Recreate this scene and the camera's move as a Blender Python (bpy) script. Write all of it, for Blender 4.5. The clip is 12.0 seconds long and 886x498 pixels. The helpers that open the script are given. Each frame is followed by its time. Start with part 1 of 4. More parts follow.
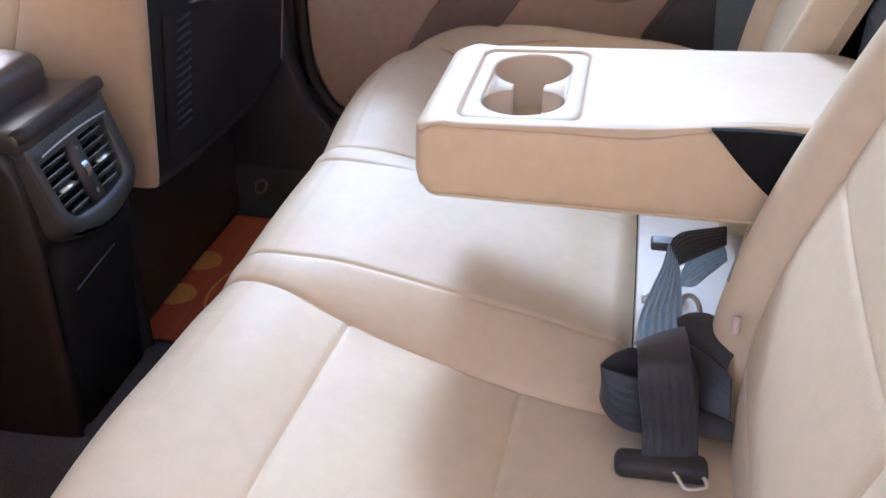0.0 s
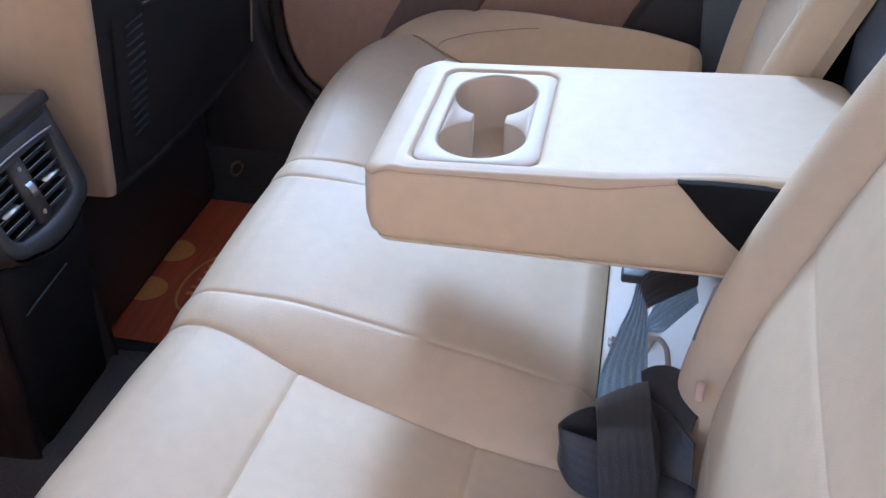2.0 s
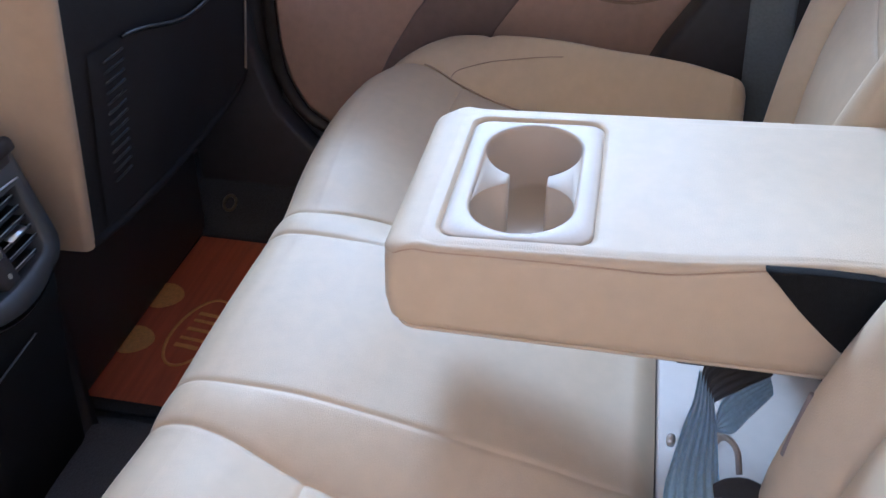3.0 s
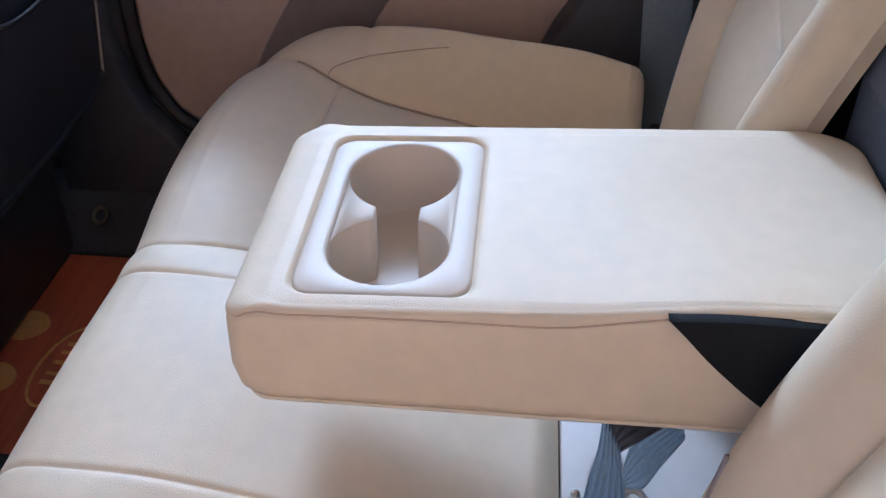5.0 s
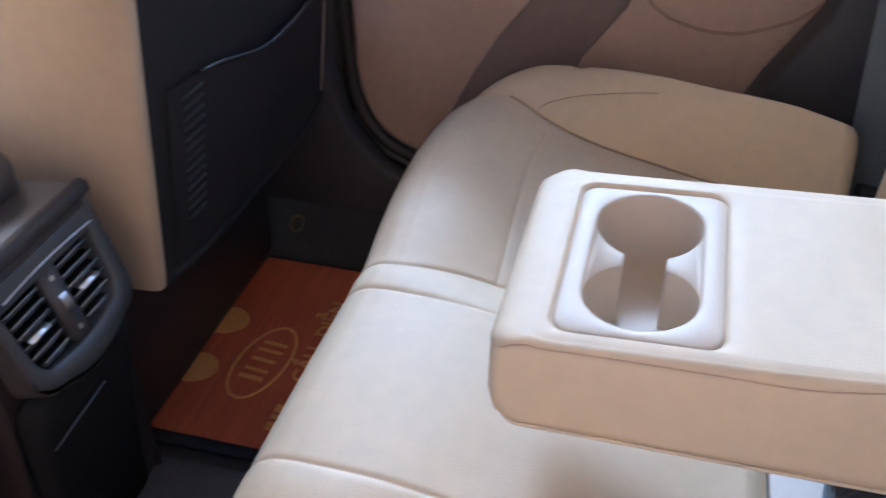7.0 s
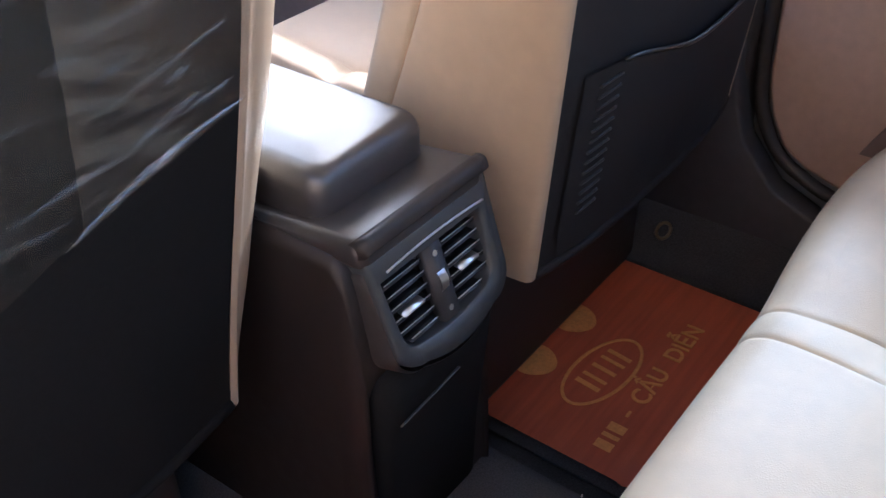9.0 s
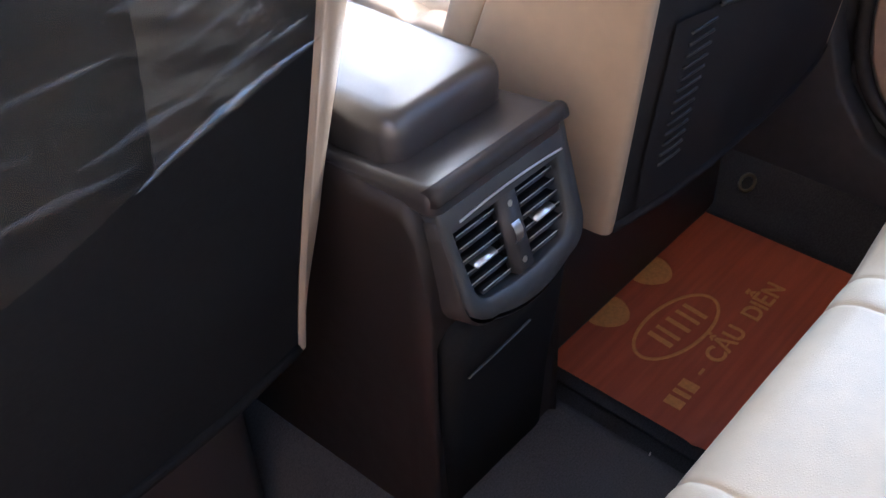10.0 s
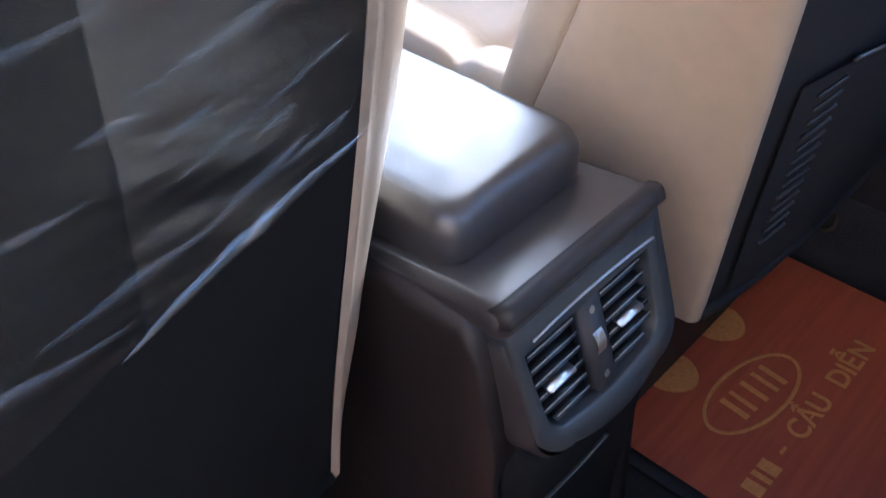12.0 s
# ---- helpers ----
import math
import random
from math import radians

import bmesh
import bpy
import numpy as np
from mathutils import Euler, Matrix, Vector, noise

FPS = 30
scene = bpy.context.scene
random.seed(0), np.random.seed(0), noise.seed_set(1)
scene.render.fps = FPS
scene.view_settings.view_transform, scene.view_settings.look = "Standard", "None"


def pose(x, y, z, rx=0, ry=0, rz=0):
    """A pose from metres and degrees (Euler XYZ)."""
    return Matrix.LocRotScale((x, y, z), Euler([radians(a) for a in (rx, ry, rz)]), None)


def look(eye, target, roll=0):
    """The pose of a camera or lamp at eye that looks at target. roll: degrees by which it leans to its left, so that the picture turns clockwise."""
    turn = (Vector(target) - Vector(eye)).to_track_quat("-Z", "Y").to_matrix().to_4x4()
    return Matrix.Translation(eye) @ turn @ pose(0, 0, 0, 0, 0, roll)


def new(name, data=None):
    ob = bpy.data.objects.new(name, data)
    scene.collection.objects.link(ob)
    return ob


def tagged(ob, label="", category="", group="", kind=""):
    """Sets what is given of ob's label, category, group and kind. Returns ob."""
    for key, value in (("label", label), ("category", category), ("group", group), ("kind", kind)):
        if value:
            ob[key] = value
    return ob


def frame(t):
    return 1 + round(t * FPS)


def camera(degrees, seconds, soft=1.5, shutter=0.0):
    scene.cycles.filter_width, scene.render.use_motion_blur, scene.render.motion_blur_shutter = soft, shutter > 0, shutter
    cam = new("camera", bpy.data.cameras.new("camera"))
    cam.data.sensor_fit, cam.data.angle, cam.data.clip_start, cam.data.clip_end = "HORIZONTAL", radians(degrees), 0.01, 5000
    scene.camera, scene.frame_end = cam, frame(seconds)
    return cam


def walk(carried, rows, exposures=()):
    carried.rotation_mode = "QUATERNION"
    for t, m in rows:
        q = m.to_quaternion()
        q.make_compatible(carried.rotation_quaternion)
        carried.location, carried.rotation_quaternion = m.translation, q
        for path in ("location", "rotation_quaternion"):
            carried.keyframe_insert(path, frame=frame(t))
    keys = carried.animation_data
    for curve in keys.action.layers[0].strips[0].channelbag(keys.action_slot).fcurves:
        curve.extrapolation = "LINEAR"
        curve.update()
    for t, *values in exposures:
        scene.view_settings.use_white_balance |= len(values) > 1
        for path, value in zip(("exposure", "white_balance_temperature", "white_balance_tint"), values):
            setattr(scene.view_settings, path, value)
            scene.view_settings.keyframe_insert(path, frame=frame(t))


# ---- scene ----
cam = camera(49.9, 12.0, soft=1.35, shutter=0.35)

PATH = [
    (0, (-0.896, -0.14, 0.912), (0.791, 0.186, -0.112), 0.4),
    (0.5, (-0.88, -0.148, 0.95), (0.724, 0.172, -0.201), 0.1),
    (1, (-0.873, -0.162, 0.963), (0.74, 0.155, -0.176), 0.3),
    (1.5, (-0.84, -0.165, 0.967), (0.773, 0.152, -0.172), 0.5),
    (2, (-0.789, -0.167, 0.976), (0.816, 0.155, -0.173), 0.1),
    (2.5, (-0.733, -0.148, 0.962), (0.873, 0.173, -0.187), 0.0),
    (3, (-0.652, -0.108, 0.952), (0.961, 0.199, -0.19), 0.3),
    (3.5, (-0.59, -0.119, 0.933), (1.027, 0.136, -0.215), 0.3),
    (5.5, (-0.531, -0.129, 0.936), (1.073, -0.012, -0.253), 1.1),
    (6, (-0.534, -0.093, 0.953), (1.079, 0.023, -0.223), 1.6),
    (6.5, (-0.539, -0.067, 0.957), (1.081, 0.14, -0.199), 1.3),
    (7, (-0.573, -0.047, 0.972), (1.005, 0.354, -0.189), 0.4),
    (7.5, (-0.613, -0.026, 0.985), (0.891, 0.591, -0.181), -0.8),
    (9.5, (-0.5, 0.067, 0.928), (0.706, 1.111, -0.279), -1.9),
    (10, (-0.5, 0.072, 0.93), (0.623, 1.123, -0.349), -2.6),
    (10.5, (-0.47, 0.103, 0.918), (0.607, 1.151, -0.401), -3.0),
    (11, (-0.468, 0.111, 0.937), (0.594, 1.156, -0.397), -2.8),
    (11.5, (-0.461, 0.147, 0.948), (0.597, 1.2, -0.384), -2.9),
    (12, (-0.39, 0.212, 0.912), (0.673, 1.271, -0.411), -3.0),
]
walk(cam, [(t, look(eye, target, roll)) for t, eye, target, roll in PATH],
     [(0, 2.88, 5450, 16), (0.6, 2.79, 5150, 14), (1.0, 2.73, 5000, 13), (2.0, 2.65, 4960, 13), (3.5, 2.58, 5010, 13.5), (5.5, 2.53, 5100, 14.3),
      (6.5, 2.59, 5110, 14), (7.5, 2.76, 5190, 14.2), (9.5, 2.95, 5120, 12.8), (10.5, 2.96, 5050, 12.4), (12.0, 3.06, 4640, 10.3)])


# ---------------------------------------------------------------- light
world = bpy.data.worlds.new("sky")
scene.world = world
world.use_nodes = True
wn = world.node_tree
SUN_EL, SUN_AZ = 34.0, 12.0          # degrees up; degrees forward of the car's right
sky = wn.nodes.new("ShaderNodeTexSky")
sky.sky_type = "NISHITA"
sky.sun_disc = False
sky.air_density, sky.dust_density, sky.ozone_density = 1.0, 5.2, 1.0
sky.sun_elevation = radians(SUN_EL)
sky.sun_rotation = radians(90 - SUN_AZ)
wn.nodes["Background"].inputs["Strength"].default_value = 0.165
wn.links.new(sky.outputs[0], wn.nodes["Background"].inputs[0])
sun = new("sun", bpy.data.lights.new("sun", "SUN"))
sun.data.energy = 1.9
sun.data.angle = radians(10)
sun.data.color = (1.0, 0.95, 0.87)
sd = Vector((math.cos(radians(SUN_EL)) * math.cos(radians(SUN_AZ)),
             math.cos(radians(SUN_EL)) * math.sin(radians(SUN_AZ)), math.sin(radians(SUN_EL))))
sun.matrix_world = look(sd * 20, (0, 0, 0))


# ---------------------------------------------------------------- materials
def mat(name, col, rough=0.5, metal=0.0, spots=0.12, scale=30.0, bump=0.0, bscale=900.0,
        coat=0.0, coat_rough=0.03, stain=4.0, voro=False, spec=0.5, sheen=0.0, ior=1.5):
    """A surface with grain and broad wear at two scales, both in metres."""
    m = bpy.data.materials.new(name)
    m.use_nodes = True
    nt = m.node_tree
    b = nt.nodes["Principled BSDF"]
    tc = nt.nodes.new("ShaderNodeTexCoord")
    n1 = nt.nodes.new("ShaderNodeTexNoise")
    n1.inputs["Scale"].default_value, n1.inputs["Detail"].default_value = scale, 5
    n2 = nt.nodes.new("ShaderNodeTexNoise")
    n2.inputs["Scale"].default_value, n2.inputs["Detail"].default_value = stain, 3
    for n in (n1, n2):
        nt.links.new(tc.outputs["Object"], n.inputs["Vector"])
    mx = nt.nodes.new("ShaderNodeMath")
    mx.operation = "ADD"
    nt.links.new(n1.outputs["Fac"], mx.inputs[0])
    nt.links.new(n2.outputs["Fac"], mx.inputs[1])
    rp = nt.nodes.new("ShaderNodeMapRange")
    rp.inputs["From Min"].default_value, rp.inputs["From Max"].default_value = 0.7, 1.3
    nt.links.new(mx.outputs[0], rp.inputs["Value"])
    mix = nt.nodes.new("ShaderNodeMix")
    mix.data_type = "RGBA"
    mix.inputs["A"].default_value = (*[c * (1 - spots) for c in col], 1)
    mix.inputs["B"].default_value = (*[min(1, c * (1 + spots)) for c in col], 1)
    nt.links.new(rp.outputs[0], mix.inputs["Factor"])
    nt.links.new(mix.outputs["Result"], b.inputs["Base Color"])
    rr = nt.nodes.new("ShaderNodeMapRange")
    rr.inputs["To Min"].default_value, rr.inputs["To Max"].default_value = max(0, rough - 0.06), min(1, rough + 0.08)
    nt.links.new(n1.outputs["Fac"], rr.inputs["Value"])
    nt.links.new(rr.outputs[0], b.inputs["Roughness"])
    b.inputs["Metallic"].default_value = metal
    b.inputs["Coat Weight"].default_value = coat
    b.inputs["Coat Roughness"].default_value = coat_rough
    b.inputs["Specular IOR Level"].default_value = spec
    b.inputs["IOR"].default_value = ior
    b.inputs["Sheen Weight"].default_value = sheen
    if bump:
        if voro:
            n3 = nt.nodes.new("ShaderNodeTexVoronoi")
            n3.feature = "DISTANCE_TO_EDGE"
            out = n3.outputs["Distance"]
        else:
            n3 = nt.nodes.new("ShaderNodeTexNoise")
            n3.inputs["Detail"].default_value = 3
            out = n3.outputs["Fac"]
        n3.inputs["Scale"].default_value = bscale
        nt.links.new(tc.outputs["Object"], n3.inputs["Vector"])
        bp = nt.nodes.new("ShaderNodeBump")
        bp.inputs["Strength"].default_value = bump
        bp.inputs["Distance"].default_value = 0.0006
        nt.links.new(out, bp.inputs["Height"])
        nt.links.new(bp.outputs[0], b.inputs["Normal"])
    return m


LEATHER = (0.62, 0.485, 0.325)
M_LEATHER = mat("beige_leather", LEATHER, 0.55, spec=0.35, spots=0.05, scale=60, bump=0.35, bscale=520, voro=True)
M_LEATHER_F = mat("tan_leather", (0.46, 0.352, 0.245), 0.45, spots=0.05, scale=60, bump=0.35, bscale=520, voro=True)
M_BRASS = mat("tarnished_brass", (0.20, 0.155, 0.09), 0.4, metal=0.8, spots=0.25, scale=200)
M_STITCH = mat("seam_thread", (0.42, 0.31, 0.23), 0.7, spots=0.15, scale=300)
M_SEAM = mat("pinched_seam", (0.47, 0.32, 0.21), 0.6, spots=0.1, scale=200)
M_TRAY = mat("ivory_plastic", (0.56, 0.455, 0.345), 0.55, spots=0.03, scale=40, bump=0.15, bscale=1500)
M_BLACK = mat("black_plastic", (0.036, 0.032, 0.030), 0.5, spots=0.2, scale=80, bump=0.4, bscale=900)
M_BROWN = mat("dark_brown_plastic", (0.024, 0.0185, 0.0165), 0.42, spots=0.2, scale=60, bump=0.4, bscale=1100)
M_LID = mat("grey_vinyl", (0.042, 0.040, 0.041), 0.38, spots=0.12, scale=40, bump=0.15, bscale=900, spec=0.8, ior=1.8)
M_CARPET = mat("black_carpet", (0.072, 0.069, 0.067), 0.95, spots=0.4, scale=500, bump=1.0, bscale=1500, spec=0.1)
M_BACK = mat("black_seat_fabric", (0.0128, 0.0128, 0.0126), 0.8, spots=0.25, scale=250, bump=0.6, bscale=1200, spec=0.12)
M_BACK_P = mat("slate_seat_fabric", (0.023, 0.0225, 0.024), 0.75, spots=0.25, scale=250, bump=0.6, bscale=1200, spec=0.2)
M_FRAME = mat("satin_grey_plastic", (0.070, 0.076, 0.082), 0.36, metal=0.2, spots=0.08, scale=60)
M_CHROME = mat("chrome", (0.88, 0.88, 0.88), 0.30, metal=1.0, spots=0.05, scale=60)
M_SLAT = mat("slat_plastic", (0.022, 0.022, 0.023), 0.35, spots=0.1, scale=60)
M_EDGE = mat("bright_slat_edge", (0.55, 0.55, 0.54), 0.35, metal=0.6, spots=0.08, scale=90)
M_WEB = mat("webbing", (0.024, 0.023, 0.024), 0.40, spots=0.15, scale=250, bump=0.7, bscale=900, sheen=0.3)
# Lighter copy of the webbing for lit strap and loops, light put into colour
M_WEB_LIT = mat("webbing_lit_taupe", (0.070, 0.062, 0.060), 0.42, spots=0.15, scale=250, bump=0.7, bscale=900, sheen=0.3)
# Centre strap's blue-grey, brightened to stand for the sun on it
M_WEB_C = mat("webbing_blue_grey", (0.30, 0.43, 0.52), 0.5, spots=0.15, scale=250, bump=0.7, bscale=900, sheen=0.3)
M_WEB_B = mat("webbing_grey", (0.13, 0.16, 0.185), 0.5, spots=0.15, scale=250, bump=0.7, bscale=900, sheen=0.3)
M_DOOR = mat("mauve_vinyl", (0.56, 0.41, 0.335), 0.55, spots=0.08, scale=60, bump=0.35, bscale=600, voro=True)
M_DOOR_D = mat("dark_mauve_vinyl", (0.24, 0.185, 0.172), 0.5, spots=0.1, scale=60, bump=0.35, bscale=600)
M_TRIM = mat("slate_plastic", (0.060, 0.059, 0.063), 0.5, spots=0.15, scale=60, bump=0.4, bscale=900)
M_LINING = mat("slate_bay_felt", (0.11, 0.118, 0.135), 0.9, spots=0.15, scale=300, bump=0.4, bscale=1200, spec=0.1)
M_GOLD = mat("gold_print", (0.92, 0.43, 0.13), 0.55, spots=0.2, scale=200)
M_ROOF = mat("beige_headliner", (0.78, 0.70, 0.58), 0.9, spots=0.05, scale=200)
# Ground out of view; its warm tint is chosen for the light it bounces
M_GROUND = mat("warm_bounce_ground", (0.27, 0.215, 0.158), 0.9, spots=0.3, scale=60, bump=0.6, bscale=120)
# Warm colour of the added wall that tints light on the near side
M_BOUNCE = mat("ochre_bounce", (0.15, 0.108, 0.075), 0.9, spots=0.1, scale=20, bump=0.4, bscale=200)
M_WHITE = mat("white_liner", (0.60, 0.52, 0.44), 0.6, spots=0.05, scale=60)
M_PAINT = mat("body_paint", (0.55, 0.55, 0.56), 0.3, spots=0.02, scale=5)


def wood():
    m = mat("red_wood_vinyl", (0.61, 0.150, 0.070), 0.50, spec=0.3, spots=0.18, scale=40, bump=0.2, bscale=400)
    nt = m.node_tree
    tc = [n for n in nt.nodes if n.type == "TEX_COORD"][0]
    mp = nt.nodes.new("ShaderNodeMapping")
    mp.inputs["Scale"].default_value = (3, 45, 3)
    nt.links.new(tc.outputs["Object"], mp.inputs["Vector"])
    for n in nt.nodes:
        if n.type == "TEX_NOISE" and n.inputs["Scale"].default_value == 40:
            n.inputs["Scale"].default_value = 2.0
            nt.links.new(mp.outputs[0], n.inputs["Vector"])
    return m


M_WOOD = wood()


def film_mat(name="clear_film", weight=0.048, rough=0.24):
    """Thin clear protective film: glossy, mostly transparent, finely crumpled."""
    m = bpy.data.materials.new(name)
    m.use_nodes = True
    nt = m.node_tree
    out = nt.nodes["Material Output"]
    nt.nodes.remove(nt.nodes["Principled BSDF"])
    gl = nt.nodes.new("ShaderNodeBsdfGlossy")
    gl.inputs["Roughness"].default_value = rough
    gl.inputs["Color"].default_value = (0.90, 0.90, 0.90, 1)
    tr = nt.nodes.new("ShaderNodeBsdfTransparent")
    mx = nt.nodes.new("ShaderNodeMixShader")
    mx.inputs[0].default_value = weight
    tc = nt.nodes.new("ShaderNodeTexCoord")
    mp = nt.nodes.new("ShaderNodeMapping")
    mp.inputs["Scale"].default_value = (5, 5, 38)
    mp.inputs["Rotation"].default_value = (0, radians(8), 0)
    ns = nt.nodes.new("ShaderNodeTexNoise")
    ns.inputs["Scale"].default_value, ns.inputs["Detail"].default_value = 1.6, 2
    bp = nt.nodes.new("ShaderNodeBump")
    bp.inputs["Strength"].default_value, bp.inputs["Distance"].default_value = 0.2, 0.01
    for a, b in ((tc.outputs["Object"], mp.inputs[0]), (mp.outputs[0], ns.inputs["Vector"]), (ns.outputs["Fac"], bp.inputs["Height"]),
                 (bp.outputs[0], gl.inputs["Normal"]), (tr.outputs[0], mx.inputs[1]), (gl.outputs[0], mx.inputs[2]), (mx.outputs[0], out.inputs[0])):
        nt.links.new(a, b)
    return m


M_FILM = film_mat()
M_FILM_OVER = film_mat("clear_film_overlap", 0.105)
M_FILM_HEM = film_mat("film_hem", 0.17, 0.32)
M_FILM_CREASE = film_mat("film_crease", 0.070, 0.40)


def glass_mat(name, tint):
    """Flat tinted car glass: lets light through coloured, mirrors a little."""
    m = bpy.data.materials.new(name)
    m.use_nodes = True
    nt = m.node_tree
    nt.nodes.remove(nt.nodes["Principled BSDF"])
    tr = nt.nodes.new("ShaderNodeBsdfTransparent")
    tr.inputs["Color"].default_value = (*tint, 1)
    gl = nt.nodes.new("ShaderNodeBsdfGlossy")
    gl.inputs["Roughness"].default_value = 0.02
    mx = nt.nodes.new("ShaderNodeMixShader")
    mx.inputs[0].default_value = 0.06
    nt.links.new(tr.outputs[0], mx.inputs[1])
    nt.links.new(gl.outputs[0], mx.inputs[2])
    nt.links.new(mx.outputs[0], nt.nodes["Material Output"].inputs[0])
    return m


# Rear door glass out of view: blue tint added to cool and dim sunlight
M_GLASS_DARK = glass_mat("blue_cooling_glass", (0.420, 0.487, 0.566))
M_GLASS_REAR = glass_mat("tinted_glass", (0.85, 0.87, 0.85))
M_GLASS = glass_mat("car_glass", (0.90, 0.93, 0.93))
M_GLASS_FRONT = glass_mat("film_tinted_glass", (0.92, 0.93, 0.93))


# ---------------------------------------------------------------- builders
def thing(name, at=(0, 0, 0), label="", category="", group="", kind=""):
    ob = new(name)
    ob.empty_display_size = 0.05
    ob.location = at
    return tagged(ob, label, category, group, kind)


def mesh_of(name, verts, faces, material, smooth=True):
    me = bpy.data.meshes.new(name)
    me.from_pydata([tuple(v) for v in verts], [], faces)
    me.update()
    if smooth:
        for p in me.polygons:
            p.use_smooth = True
    me.materials.append(material)
    return me


def part(name, data, material=None, parent=None, label=""):
    """Links a bmesh, or a mesh, as one object under a thing or a part. Coordinates are the world's."""
    if isinstance(data, bmesh.types.BMesh):
        me = bpy.data.meshes.new(name)
        data.to_mesh(me)
        data.free()
        me.materials.append(material)
    else:
        me = data
    ob = new(name, me)
    if parent:
        ob.parent = parent
        bpy.context.view_layer.update()
        ob.matrix_parent_inverse = parent.matrix_world.inverted()
    if label:
        ob["label"] = label
    return ob


def box(lo, hi, r=0.0, seg=2, turn=None):
    """A box with rounded edges; turn: a matrix applied about its centre."""
    bm = bmesh.new()
    bmesh.ops.create_cube(bm, size=1.0)
    c = [(a + b) / 2 for a, b in zip(lo, hi)]
    for v in bm.verts:
        v.co = Vector([v.co[i] * (hi[i] - lo[i]) for i in range(3)])
    if r:
        bmesh.ops.bevel(bm, geom=list(bm.edges), offset=r, segments=seg, profile=0.5, affect="EDGES")
    for v in bm.verts:
        v.co = (turn.to_3x3() @ v.co if turn else v.co) + Vector(c)
    for f in bm.faces:
        f.smooth = r > 0
    return bm


def prism(poly, depth, axis="x", r=0.0, seg=2):
    """A flat outline in the two axes left over, drawn out along axis from depth[0] to depth[1]."""
    bm = bmesh.new()
    put = {"x": lambda a, b, c: (c, a, b), "y": lambda a, b, c: (a, c, b), "z": lambda a, b, c: (a, b, c)}[axis]
    rings = [[bm.verts.new(put(a, b, c)) for a, b in poly] for c in depth]
    n = len(poly)
    bm.faces.new(rings[0])
    bm.faces.new(list(reversed(rings[1])))
    for i in range(n):
        bm.faces.new((rings[0][i], rings[1][i], rings[1][(i + 1) % n], rings[0][(i + 1) % n]))
    bmesh.ops.recalc_face_normals(bm, faces=list(bm.faces))
    if r:
        caps = [e for e in bm.edges if len({round(v.co["xyz".index(axis)], 6) for v in e.verts}) == 1]
        bmesh.ops.bevel(bm, geom=caps, offset=r, segments=seg, profile=0.5, affect="EDGES")
        for f in bm.faces:
            f.smooth = True
    return bm


def rrect(x0, x1, y0, y1, r, side=10, corner=8):
    """The outline of a rounded rectangle, with the same count of points whatever its size."""
    pts = []
    cs = ((x1 - r, y1 - r, 0), (x0 + r, y1 - r, 90), (x0 + r, y0 + r, 180), (x1 - r, y0 + r, 270))
    for k, (cx, cy, a0) in enumerate(cs):
        arc = [(cx + r * math.cos(radians(a0 + 90 * i / corner)), cy + r * math.sin(radians(a0 + 90 * i / corner))) for i in range(corner + 1)]
        pts += arc
        nx, ny, na = cs[(k + 1) % 4]
        s = (nx + r * math.cos(radians(na)), ny + r * math.sin(radians(na)))
        e = arc[-1]
        pts += [(e[0] + (s[0] - e[0]) * i / side, e[1] + (s[1] - e[1]) * i / side) for i in range(1, side)]
    return pts


def rrect4(x0, x1, y0, y1, rs, side=44, corner=10):
    """A rounded rectangle with its own radius at each corner: far front, near front, near rear, far rear."""
    pts = []
    cs = ((x1, y1, -1, -1, 0), (x0, y1, 1, -1, 90), (x0, y0, 1, 1, 180), (x1, y0, -1, 1, 270))
    arcs = []
    for (cx, cy, ux, uy, a0), r in zip(cs, rs):
        arcs.append([(cx + ux * r + r * math.cos(radians(a0 + 90 * i / corner)), cy + uy * r + r * math.sin(radians(a0 + 90 * i / corner))) for i in range(corner + 1)])
    for k, arc in enumerate(arcs):
        e, f = arc[-1], arcs[(k + 1) % 4][0]
        pts += arc + [(e[0] + (f[0] - e[0]) * i / side, e[1] + (f[1] - e[1]) * i / side) for i in range(1, side)]
    return pts


def rings_mesh(name, rings, material, cap_first=False, cap_last=False, closed=True):
    n = len(rings[0])
    verts = [p for r in rings for p in r]
    faces = []
    for k in range(len(rings) - 1):
        for i in range(n if closed else n - 1):
            j = (i + 1) % n
            faces.append((k * n + i, k * n + j, (k + 1) * n + j, (k + 1) * n + i))
    if cap_first:
        faces.append(tuple(reversed(range(n))))
    if cap_last:
        faces.append(tuple((len(rings) - 1) * n + i for i in range(n)))
    return mesh_of(name, verts, faces, material)


def grid_mesh(name, us, vs, f, material):
    """A sheet f(u, v) over the steps us and vs."""
    nv = len(vs)
    verts = [f(u, v) for u in us for v in vs]
    faces = []
    for i in range(len(us) - 1):
        for j in range(nv - 1):
            faces.append((i * nv + j, (i + 1) * nv + j, (i + 1) * nv + j + 1, i * nv + j + 1))
    return mesh_of(name, verts, faces, material)


def span(a, b, n):
    return [a + (b - a) * i / n for i in range(n + 1)]


